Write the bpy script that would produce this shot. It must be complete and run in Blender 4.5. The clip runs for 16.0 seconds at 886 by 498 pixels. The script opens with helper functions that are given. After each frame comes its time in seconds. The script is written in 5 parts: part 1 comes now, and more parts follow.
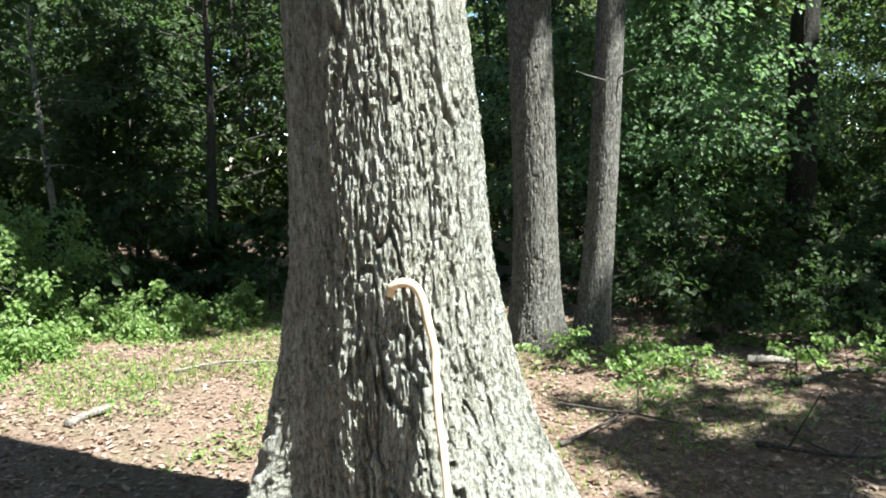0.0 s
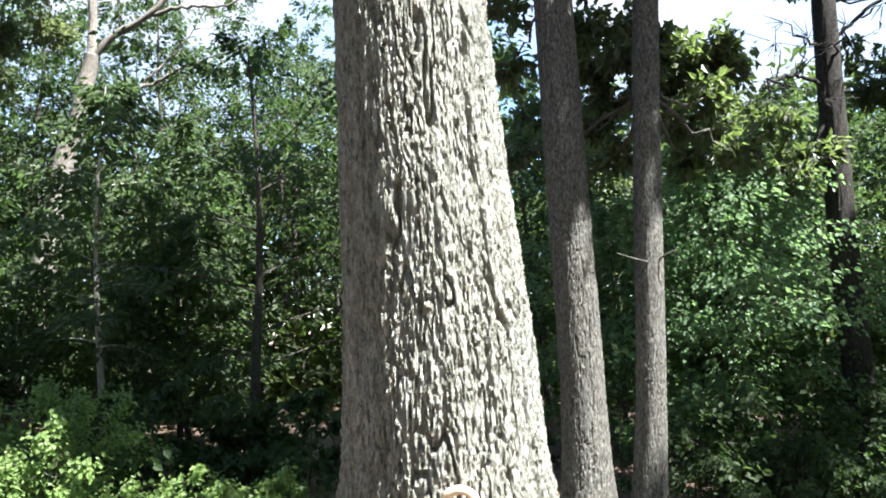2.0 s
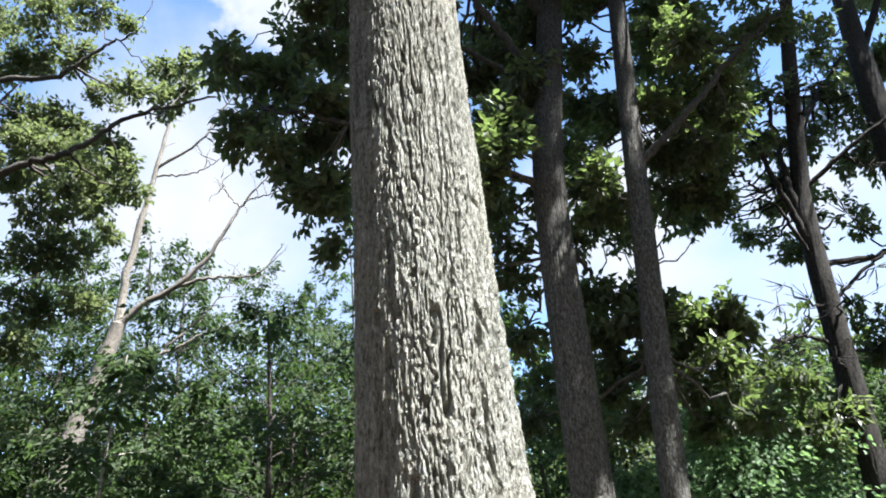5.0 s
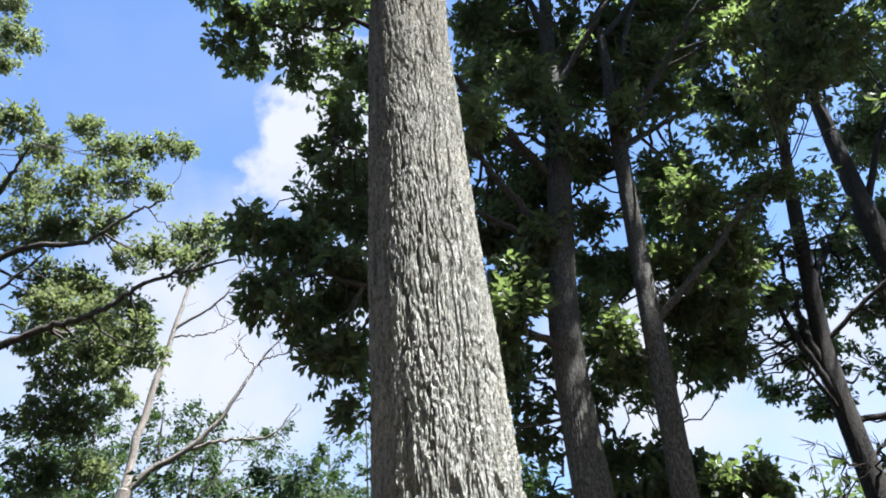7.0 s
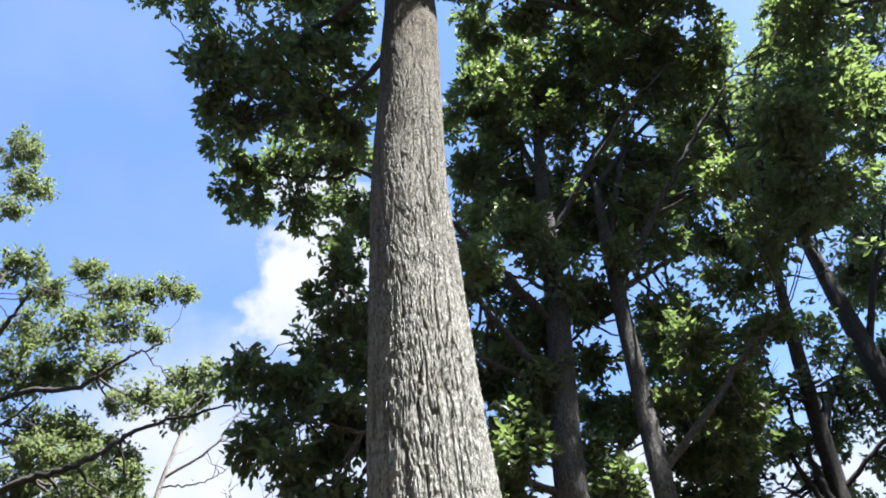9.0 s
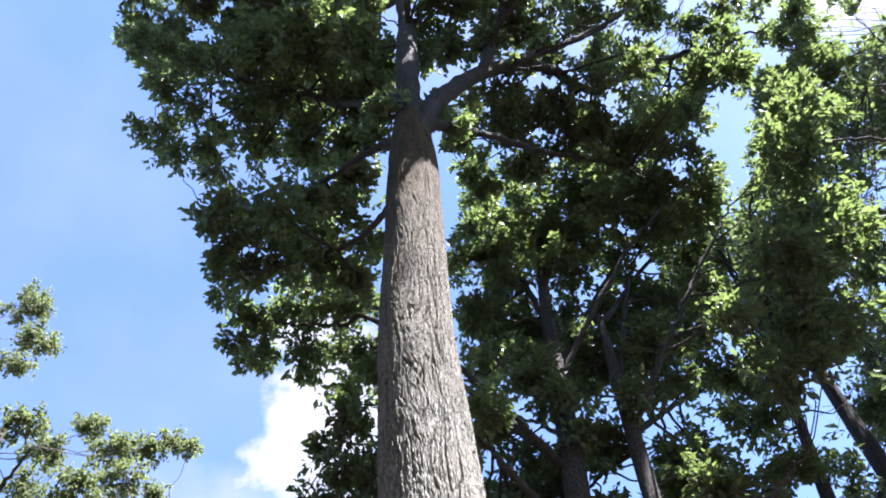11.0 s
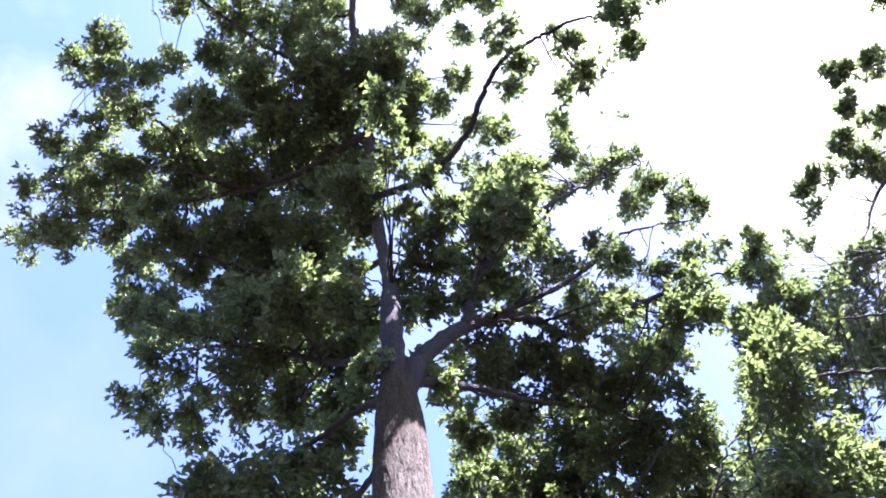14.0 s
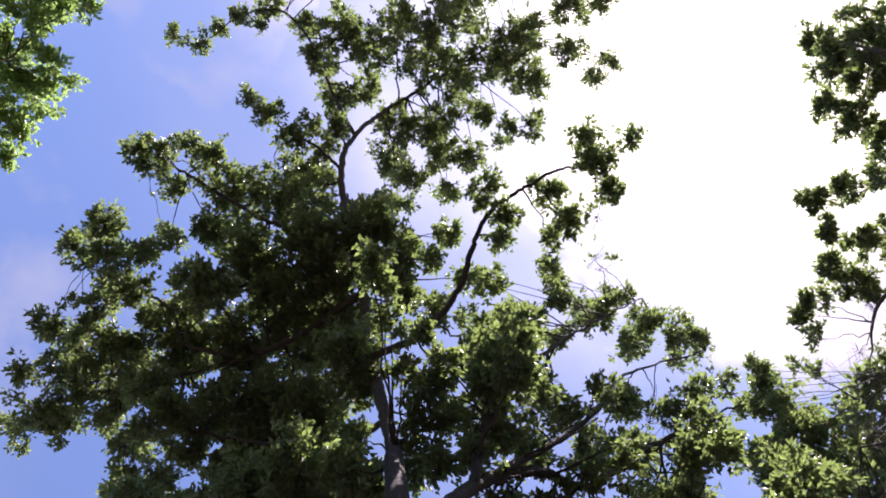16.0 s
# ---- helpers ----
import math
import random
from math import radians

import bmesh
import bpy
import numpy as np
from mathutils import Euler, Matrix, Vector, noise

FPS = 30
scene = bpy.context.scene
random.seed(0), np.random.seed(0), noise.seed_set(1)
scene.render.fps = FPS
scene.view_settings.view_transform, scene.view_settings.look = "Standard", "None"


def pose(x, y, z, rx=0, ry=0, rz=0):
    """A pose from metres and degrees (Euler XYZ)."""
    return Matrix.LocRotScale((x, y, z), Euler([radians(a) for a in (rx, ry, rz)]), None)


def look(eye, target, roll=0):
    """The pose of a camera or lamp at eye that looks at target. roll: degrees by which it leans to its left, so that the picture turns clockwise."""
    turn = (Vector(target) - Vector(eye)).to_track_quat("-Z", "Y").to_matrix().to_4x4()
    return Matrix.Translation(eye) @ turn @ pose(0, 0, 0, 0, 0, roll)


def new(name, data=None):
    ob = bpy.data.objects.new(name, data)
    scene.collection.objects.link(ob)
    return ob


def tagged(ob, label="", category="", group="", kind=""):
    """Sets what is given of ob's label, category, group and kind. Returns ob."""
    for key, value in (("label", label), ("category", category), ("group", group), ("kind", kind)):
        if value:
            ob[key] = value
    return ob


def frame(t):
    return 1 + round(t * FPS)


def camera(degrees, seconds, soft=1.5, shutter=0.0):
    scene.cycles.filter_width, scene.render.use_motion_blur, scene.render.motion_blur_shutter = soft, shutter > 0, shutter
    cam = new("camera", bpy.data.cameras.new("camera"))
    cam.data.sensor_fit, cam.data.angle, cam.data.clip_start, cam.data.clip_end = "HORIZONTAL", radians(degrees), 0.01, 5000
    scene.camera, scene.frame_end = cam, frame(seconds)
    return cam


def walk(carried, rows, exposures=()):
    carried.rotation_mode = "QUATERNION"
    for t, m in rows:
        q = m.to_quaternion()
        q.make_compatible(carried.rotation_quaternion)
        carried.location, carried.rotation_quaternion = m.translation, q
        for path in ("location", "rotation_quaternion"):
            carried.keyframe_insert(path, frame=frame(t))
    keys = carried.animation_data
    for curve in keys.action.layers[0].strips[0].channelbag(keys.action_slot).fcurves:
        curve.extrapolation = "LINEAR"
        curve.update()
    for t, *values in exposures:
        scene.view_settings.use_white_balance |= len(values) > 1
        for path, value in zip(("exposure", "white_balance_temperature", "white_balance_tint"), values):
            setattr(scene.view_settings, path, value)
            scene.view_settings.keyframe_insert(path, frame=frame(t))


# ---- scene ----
from mathutils import Color

# camera and its path
cam = camera(62.47, 16.0, soft=1.85)
PATH = [
    (0, pose(0.0031, -0.0364, 1.4353, 82.828, 1.568, 0.024)),
    (0.5, pose(-0.0139, -0.0467, 1.4576, 85.32, 2.808, 0.851)),
    (1, pose(-0.0269, -0.0486, 1.4819, 89.015, 2.22, 1.572)),
    (1.5, pose(-0.0332, -0.052, 1.5085, 92.807, 3.014, 2.211)),
    (2, pose(-0.0396, -0.0566, 1.5337, 96.109, 2.195, 3.024)),
    (2.5, pose(-0.0377, -0.0617, 1.5546, 99.694, 2.411, 3.623)),
    (3, pose(-0.0426, -0.0714, 1.5763, 103.459, 2.349, 3.733)),
    (3.5, pose(-0.0422, -0.0821, 1.5905, 106.569, 2.872, 4.187)),
    (4, pose(-0.0402, -0.0917, 1.6029, 109.718, 2.843, 4.605)),
    (4.2, pose(-0.0405, -0.0961, 1.6079, 110.909, 2.838, 4.104)),
    (6.3, pose(-0.0463, -0.1466, 1.665, 123.8, 2.925, 5.31)),
    (6.5, pose(-0.0468, -0.147, 1.665, 124.931, 3.239, 5.724)),
    (7, pose(-0.0464, -0.1537, 1.678, 127.968, 2.776, 5.689)),
    (7.5, pose(-0.0485, -0.1552, 1.6872, 130.463, 2.65, 5.614)),
    (8, pose(-0.0504, -0.1628, 1.6962, 133.471, 3.214, 5.371)),
    (8.5, pose(-0.0473, -0.1678, 1.7002, 136.218, 3.137, 5.719)),
    (8.7, pose(-0.0474, -0.172, 1.7032, 137.38, 3.02, 5.688)),
    (10.8, pose(-0.0481, -0.2273, 1.7368, 148.21, 3.635, 7.31)),
    (11, pose(-0.0482, -0.2325, 1.74, 149.913, 3.661, 7.462)),
    (11.5, pose(-0.0456, -0.2467, 1.74, 153.653, 3.289, 6.859)),
    (12, pose(-0.0456, -0.2579, 1.7484, 156.959, 3.355, 7.195)),
    (12.5, pose(-0.0381, -0.2691, 1.7534, 159.959, 3.895, 7.798)),
    (13, pose(-0.0333, -0.278, 1.7604, 163.078, 4.324, 8.134)),
    (13.5, pose(-0.0189, -0.3024, 1.7649, 165.857, 5.007, 9.396)),
    (14, pose(-0.0056, -0.3354, 1.7758, 169.153, 5.545, 9.843)),
    (14.5, pose(0.0092, -0.3605, 1.7814, 172.571, 5.95, 11.681)),
    (15, pose(0.0237, -0.3615, 1.781, 176.087, 5.844, 12.62)),
    (15.5, pose(0.0317, -0.3566, 1.7835, 179.119, 5.992, 13.24)),
    (16, pose(0.0388, -0.3745, 1.7789, -178.587, 6.036, 14.196)),
]
EXPOSURE = [(0, 2.5, 6150, 5), (2, 2.95, 6150, 11), (4, 2.75, 6200, 11), (6.5, 2.4, 6000, 14), (8.5, 2.5, 6050, 15), (11, 2.8, 5950, 25), (12.5, 3.15, 5800, 38), (13.5, 3.28, 5650, 44), (14.5, 3.1, 5750, 47), (16, 2.05, 6500, 36)]
walk(cam, PATH, EXPOSURE)

# ---- light: clear summer sky with clouds, high sun to the right of the oak ----
SUN_DIR = Vector((0.452, -0.230, 0.8616)).normalized()
world = bpy.data.worlds.new("sky")
scene.world = world
world.use_nodes = True
wn, wl = world.node_tree.nodes, world.node_tree.links
wn.clear()
w_out = wn.new("ShaderNodeOutputWorld")
w_bg = wn.new("ShaderNodeBackground")
w_sky = wn.new("ShaderNodeTexSky")
w_sky.sky_type = "NISHITA"
w_sky.sun_disc = False
w_sky.sun_elevation = math.asin(SUN_DIR.z)
w_sky.sun_rotation = math.atan2(SUN_DIR.x, SUN_DIR.y)
w_sky.air_density, w_sky.dust_density, w_sky.ozone_density = 1.0, 0.05, 3.0
w_bg.inputs["Strength"].default_value = 0.066
w_co = wn.new("ShaderNodeTexCoord")


def w_math(op, a, b=None, c=None, clamp=False):
    n = wn.new("ShaderNodeMath")
    n.operation, n.use_clamp = op, clamp
    for i, v in enumerate((a, b, c)):
        if v is None:
            continue
        if isinstance(v, (int, float)):
            n.inputs[i].default_value = v
        else:
            wl.new(v, n.inputs[i])
    return n.outputs[0]


def w_spot(direction, inner, outer):
    """1 near a direction of the sky, falling to 0 at the outer angle (degrees)."""
    d = wn.new("ShaderNodeVectorMath")
    d.operation = "DOT_PRODUCT"
    wl.new(w_warp.outputs[0], d.inputs[0])
    d.inputs[1].default_value = Vector(direction).normalized()
    m = wn.new("ShaderNodeMapRange")
    m.interpolation_type = "SMOOTHSTEP"
    m.inputs["From Min"].default_value = math.cos(radians(outer))
    m.inputs["From Max"].default_value = math.cos(radians(inner))
    wl.new(d.outputs["Value"], m.inputs["Value"])
    return m.outputs["Result"]


w_n1 = wn.new("ShaderNodeTexNoise")
w_n1.inputs["Scale"].default_value, w_n1.inputs["Detail"].default_value, w_n1.inputs["Roughness"].default_value = 5.0, 7.0, 0.55
wl.new(w_co.outputs["Generated"], w_n1.inputs["Vector"])
w_sub = wn.new("ShaderNodeVectorMath")
w_sub.operation = "SUBTRACT"
wl.new(w_n1.outputs["Color"], w_sub.inputs[0])
w_sub.inputs[1].default_value = (0.5, 0.5, 0.5)
w_scl = wn.new("ShaderNodeVectorMath")
w_scl.operation = "SCALE"
wl.new(w_sub.outputs[0], w_scl.inputs[0])
w_scl.inputs["Scale"].default_value = 0.09
w_warp = wn.new("ShaderNodeVectorMath")
w_warp.operation = "ADD"
wl.new(w_co.outputs["Generated"], w_warp.inputs[0])
wl.new(w_scl.outputs[0], w_warp.inputs[1])

CLOUDS = [((-0.35, 0.81, 0.42), 2, 23, 0.78), ((-0.15, 0.67, 0.725), 1, 9, 0.95), ((0.33, 0.87, 0.34), 3, 22, 0.78),
          ((-0.43, -0.03, 0.9), 0, 9, 0.4), ((-0.4, -0.2, 0.9), 2, 24, 0.36), ((-0.1, -0.36, 0.93), 0, 12, 0.5), ((0.57, -0.1, 0.81), 14, 29, 1.0)]
w_cover = 0.0
for direction, inner, outer, weight in CLOUDS:
    w_cover = w_math("MAXIMUM", w_cover, w_math("MULTIPLY", w_spot(direction, inner, outer), weight))
w_n2 = wn.new("ShaderNodeTexNoise")
w_n2.inputs["Scale"].default_value, w_n2.inputs["Detail"].default_value = 5.0, 10.0
wl.new(w_co.outputs["Generated"], w_n2.inputs["Vector"])
w_veil = w_math("MULTIPLY", w_math("SUBTRACT", w_n2.outputs["Fac"], 0.42, clamp=True), 1.6, clamp=True)
w_body = w_math("MULTIPLY", w_math("MULTIPLY_ADD", w_n2.outputs["Fac"], 1.3, w_math("MULTIPLY_ADD", w_cover, 1.1, -0.95)), 1.3, clamp=True)
w_haze = w_math("MULTIPLY", w_spot(SUN_DIR, 12, 48), 0.28)
w_all = w_math("ADD", w_math("MAXIMUM", w_body, w_haze), w_math("MULTIPLY", w_veil, 0.22), clamp=True)
w_mix = wn.new("ShaderNodeMixRGB")
w_lit = wn.new("ShaderNodeMixRGB")
w_lit.inputs["Color1"].default_value, w_lit.inputs["Color2"].default_value = (2.6, 2.68, 2.8, 1), (9.0, 8.8, 8.6, 1)
wl.new(w_spot(SUN_DIR, 4, 34), w_lit.inputs["Fac"])
wl.new(w_lit.outputs["Color"], w_mix.inputs["Color2"])
wl.new(w_all, w_mix.inputs["Fac"])
wl.new(w_sky.outputs["Color"], w_mix.inputs["Color1"])
wl.new(w_mix.outputs["Color"], w_bg.inputs["Color"])
wl.new(w_bg.outputs[0], w_out.inputs["Surface"])

sun = new("sun", bpy.data.lights.new("sun", "SUN"))
sun.data.energy, sun.data.angle, sun.data.color = 5.0, radians(0.5), (1.0, 0.965, 0.91)
sun.matrix_world = look(SUN_DIR * 60, (0, 0, 0))

# ---- materials ----
def material(name):
    m = bpy.data.materials.new(name)
    m.use_nodes = True
    nt = m.node_tree
    return m, nt.nodes, nt.links, nt.nodes["Principled BSDF"], nt.nodes["Material Output"]


def ramp(n, l, fac, stops):
    r = n.new("ShaderNodeValToRGB")
    e = r.color_ramp.elements
    while len(e) < len(stops):
        e.new(0.5)
    for el, (p, c) in zip(e, stops):
        el.position, el.color = p, (*c, 1)
    l.new(fac, r.inputs["Fac"])
    return r.outputs["Color"]


def noise_at(n, l, vec, scale, detail=6.0, rough=0.6):
    t = n.new("ShaderNodeTexNoise")
    t.inputs["Scale"].default_value, t.inputs["Detail"].default_value, t.inputs["Roughness"].default_value = scale, detail, rough
    l.new(vec, t.inputs["Vector"])
    return t.outputs["Fac"]


def stretched(n, l, sx, sy, sz):
    co = n.new("ShaderNodeTexCoord")
    mp = n.new("ShaderNodeMapping")
    mp.inputs["Scale"].default_value = (sx, sy, sz)
    l.new(co.outputs["Object"], mp.inputs["Vector"])
    return mp.outputs["Vector"]


def mixed(n, l, fac, a, b, mode="MIX"):
    m = n.new("ShaderNodeMixRGB")
    m.blend_type = mode
    for v, s in ((fac, "Fac"), (a, "Color1"), (b, "Color2")):
        if isinstance(v, (int, float)):
            m.inputs[s].default_value = v
        elif isinstance(v, tuple):
            m.inputs[s].default_value = (*v, 1)
        else:
            l.new(v, m.inputs[s])
    return m.outputs["Color"]


def bark_material(name, dark, mid, light, lichen=0.25, fine=1.0, bump=0.009, upper=None, streak=0.4):
    m, n, l, b, out = material(name)
    long_v, even_v = stretched(n, l, 1, 1, 0.35), stretched(n, l, 1, 1, 1)
    grain = noise_at(n, l, long_v, 70 * fine, 10, 0.78)
    blot = noise_at(n, l, even_v, 3.0, 5, 0.6)
    speck = noise_at(n, l, even_v, 38 * fine, 4, 0.7)
    col = ramp(n, l, grain, [(0.39, dark), (0.48, mid), (0.6, light)])
    # dirt and algae in long upright streaks between the plates
    lines = noise_at(n, l, stretched(n, l, 1, 1, 0.09), 34 * fine, 6, 0.7)
    col = mixed(n, l, streak, col, ramp(n, l, lines, [(0.36, (0.13, 0.134, 0.11)), (0.46, (0.72, 0.73, 0.66)), (0.56, (1.0, 1.0, 1.0)), (0.68, (1.12, 1.12, 1.1))]), "MULTIPLY")
    crumb = noise_at(n, l, stretched(n, l, 1, 1, 0.7), 95 * fine, 6, 0.75)
    col = mixed(n, l, streak, col, ramp(n, l, crumb, [(0.38, (0.42, 0.425, 0.38)), (0.5, (1.0, 1.0, 1.0)), (0.66, (1.18, 1.18, 1.16))]), "MULTIPLY")
    col = mixed(n, l, ramp(n, l, blot, [(0.35, (0.0,) * 3), (0.7, (0.35,) * 3)]), col, tuple(c * w for c, w in zip(mid, (1.04, 0.96, 0.86))))
    patch = ramp(n, l, speck, [(0.56, (0.0,) * 3), (0.66, (lichen,) * 3)])
    col = mixed(n, l, patch, col, (0.42, 0.45, 0.38))
    # upper: browner tint up the stem, with the crown's shade put into it
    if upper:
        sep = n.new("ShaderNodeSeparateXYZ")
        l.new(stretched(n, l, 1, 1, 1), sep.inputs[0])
        shade_rise = n.new("ShaderNodeMapRange")
        shade_rise.inputs["From Min"].default_value, shade_rise.inputs["From Max"].default_value = 2.9, 7.2
        l.new(sep.outputs["Z"], shade_rise.inputs["Value"])
        col = mixed(n, l, shade_rise.outputs["Result"], col, mixed(n, l, 1.0, col, upper, "MULTIPLY"))
    l.new(col, b.inputs["Base Color"])
    b.inputs["Roughness"].default_value = 0.9
    b.inputs["Specular IOR Level"].default_value = 0.2
    bp = n.new("ShaderNodeBump")
    bp.inputs["Strength"].default_value, bp.inputs["Distance"].default_value = 1.0, bump
    both = n.new("ShaderNodeMath")
    l.new(grain, both.inputs[0])
    l.new(crumb, both.inputs[1])
    l.new(both.outputs[0], bp.inputs["Height"])
    l.new(bp.outputs["Normal"], b.inputs["Normal"])
    return m


def leaf_material(name, deep, fresh, through_col, rough=0.42, share=0.5, gloss=0.25):
    m, n, l, b, out = material(name)
    geo = n.new("ShaderNodeNewGeometry")
    col = ramp(n, l, geo.outputs["Random Per Island"], [(0.0, deep), (0.65, tuple((p + q) / 2 for p, q in zip(deep, fresh))), (1.0, fresh)])
    vein = noise_at(n, l, stretched(n, l, 1, 1, 1), 60, 3)
    col = mixed(n, l, 0.35, col, ramp(n, l, vein, [(0.3, (0.6,) * 3), (0.7, (1.3,) * 3)]), "MULTIPLY")
    l.new(col, b.inputs["Base Color"])
    b.inputs["Roughness"].default_value = rough
    b.inputs["Specular IOR Level"].default_value = gloss
    t = n.new("ShaderNodeBsdfTranslucent")
    tcol = mixed(n, l, 1.0, ramp(n, l, geo.outputs["Random Per Island"], [(0.0, tuple(0.75 * c for c in through_col)), (1.0, through_col)]), (1.0, 1.0, 1.0), "MULTIPLY")
    l.new(tcol, t.inputs["Color"])
    mx = n.new("ShaderNodeMixShader")
    mx.inputs["Fac"].default_value = share
    l.new(b.outputs[0], mx.inputs[1])
    l.new(t.outputs[0], mx.inputs[2])
    l.new(mx.outputs[0], out.inputs["Surface"])
    return m


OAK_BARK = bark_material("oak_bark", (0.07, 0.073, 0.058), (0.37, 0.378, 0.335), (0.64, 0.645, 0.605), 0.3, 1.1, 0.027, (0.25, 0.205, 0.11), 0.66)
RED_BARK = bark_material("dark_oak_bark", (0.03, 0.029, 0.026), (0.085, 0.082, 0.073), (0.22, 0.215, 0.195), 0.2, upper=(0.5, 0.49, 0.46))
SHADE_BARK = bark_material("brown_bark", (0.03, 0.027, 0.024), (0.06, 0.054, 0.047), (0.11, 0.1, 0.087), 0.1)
# near-black: the crown's shade on the limbs is put into their bark colour
SHADED_LIMB_BARK = bark_material("shaded_limb_bark", (0.014, 0.0135, 0.012), (0.036, 0.034, 0.03), (0.08, 0.076, 0.068), 0.06)
# deep woods shade on two stems, set as a near-black bark colour
SHADED_STEM_BARK = bark_material("shaded_oak_bark", (0.012, 0.011, 0.01), (0.028, 0.026, 0.023), (0.06, 0.056, 0.05), 0.06)
DEAD_WOOD = bark_material("bleached_dead_wood", (0.08, 0.072, 0.064), (0.18, 0.165, 0.145), (0.3, 0.28, 0.25), 0.1)
BIRCH_BARK = bark_material("pale_bark", (0.16, 0.14, 0.12), (0.40, 0.37, 0.33), (0.6, 0.57, 0.52), 0.2)
OAK_LEAF = leaf_material("oak_leaf", (0.056, 0.067, 0.043), (0.112, 0.128, 0.078), (0.178, 0.258, 0.068), 0.42, 0.47, 0.5)
WOODS_LEAF = leaf_material("woodland_leaf", (0.04, 0.062, 0.03), (0.088, 0.122, 0.06), (0.11, 0.18, 0.052), 0.6)
# dark hemlock green, also used to put understory shade into leaf colour
HEMLOCK_SHADE_LEAF = leaf_material("shaded_hemlock_leaf", (0.024, 0.042, 0.018), (0.056, 0.088, 0.032), (0.075, 0.135, 0.03), 0.6)
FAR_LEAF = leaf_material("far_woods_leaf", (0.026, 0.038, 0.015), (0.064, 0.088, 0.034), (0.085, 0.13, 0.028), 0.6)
HICKORY_LEAF = leaf_material("yellow_green_leaf", (0.075, 0.092, 0.042), (0.14, 0.16, 0.078), (0.18, 0.23, 0.08), 0.5)
MAPLE_LEAF = leaf_material("maple_leaf", (0.088, 0.15, 0.075), (0.165, 0.255, 0.13), (0.22, 0.37, 0.13), 0.5)
FRESH_LEAF = leaf_material("fresh_green_leaf", (0.1, 0.16, 0.05), (0.2, 0.28, 0.095), (0.28, 0.44, 0.11))
LITTER = leaf_material("dry_leaf", (0.1, 0.06, 0.04), (0.33, 0.25, 0.2), (0.24, 0.15, 0.09), 0.8, 0.12)
GRASS = leaf_material("grass_blade", (0.09, 0.15, 0.03), (0.24, 0.31, 0.075), (0.3, 0.45, 0.08), 0.6, 0.4)


def ground_material():
    m, n, l, b, out = material("forest_floor")
    v = stretched(n, l, 1, 1, 1)
    fine, mid, broad = noise_at(n, l, v, 46, 8, 0.7), noise_at(n, l, v, 9, 5, 0.6), noise_at(n, l, v, 0.8, 4, 0.6)
    col = ramp(n, l, fine, [(0.3, (0.045, 0.03, 0.021)), (0.5, (0.13, 0.086, 0.06)), (0.66, (0.26, 0.185, 0.138))])
    col = mixed(n, l, ramp(n, l, mid, [(0.4, (0.0,) * 3), (0.7, (0.6,) * 3)]), col, (0.12, 0.085, 0.055))
    col = mixed(n, l, ramp(n, l, broad, [(0.52, (0.0,) * 3), (0.66, (0.45,) * 3)]), col, (0.07, 0.09, 0.03))
    l.new(col, b.inputs["Base Color"])
    b.inputs["Roughness"].default_value = 0.95
    bp = n.new("ShaderNodeBump")
    bp.inputs["Strength"].default_value, bp.inputs["Distance"].default_value = 0.8, 0.03
    l.new(fine, bp.inputs["Height"])
    l.new(bp.outputs["Normal"], b.inputs["Normal"])
    return m


FOREST_FLOOR = ground_material()


def peeled_material():
    m, n, l, b, out = material("peeled_stick_wood")
    g = noise_at(n, l, stretched(n, l, 1, 1, 0.08), 90, 5, 0.6)
    k = noise_at(n, l, stretched(n, l, 1, 1, 1), 9, 3, 0.5)
    col = ramp(n, l, g, [(0.3, (0.58, 0.42, 0.25)), (0.6, (0.74, 0.6, 0.42))])
    col = mixed(n, l, ramp(n, l, k, [(0.5, (0.0,) * 3), (0.72, (0.5,) * 3)]), col, (0.6, 0.36, 0.17))
    l.new(col, b.inputs["Base Color"])
    b.inputs["Roughness"].default_value = 0.45
    return m


CANE_WOOD = peeled_material()

# ---- mesh tools ----
class Soup:
    """Vertices and faces gathered from many pieces, then made into one mesh."""

    def __init__(self):
        self.v, self.f, self.n = [], [], 0

    def add(self, v, f):
        v = np.asarray(v, dtype=np.float32).reshape(-1, 3)
        self.v.append(v)
        self.f.append(np.asarray(f, dtype=np.int32) + self.n)
        self.n += len(v)

    def mesh(self, name, mat, smooth=True):
        me = bpy.data.meshes.new(name)
        if self.n:
            v = np.concatenate(self.v)
            sizes = np.concatenate([np.full(len(f), f.shape[1], dtype=np.int32) for f in self.f])
            loops = np.concatenate([f.ravel() for f in self.f])
            me.vertices.add(len(v))
            me.vertices.foreach_set("co", v.ravel())
            me.loops.add(len(loops))
            me.loops.foreach_set("vertex_index", loops)
            me.polygons.add(len(sizes))
            me.polygons.foreach_set("loop_start", np.concatenate([[0], np.cumsum(sizes)[:-1]]).astype(np.int32))
            me.polygons.foreach_set("use_smooth", np.full(len(sizes), smooth))
            me.update(calc_edges=True)
        me.materials.append(mat)
        return me


def part(name, soup, mat, parent=None, label="", smooth=True, kind=""):
    ob = new(name, soup.mesh(name, mat, smooth))
    if parent:
        ob.parent = parent
    return tagged(ob, label=label, kind=kind)


def thing(name, label, category, at=(0, 0, 0), group="", kind=""):
    ob = new(name)
    ob.location = at
    ob.empty_display_size = 0.2
    return tagged(ob, label=label, category=category, group=group, kind=kind)


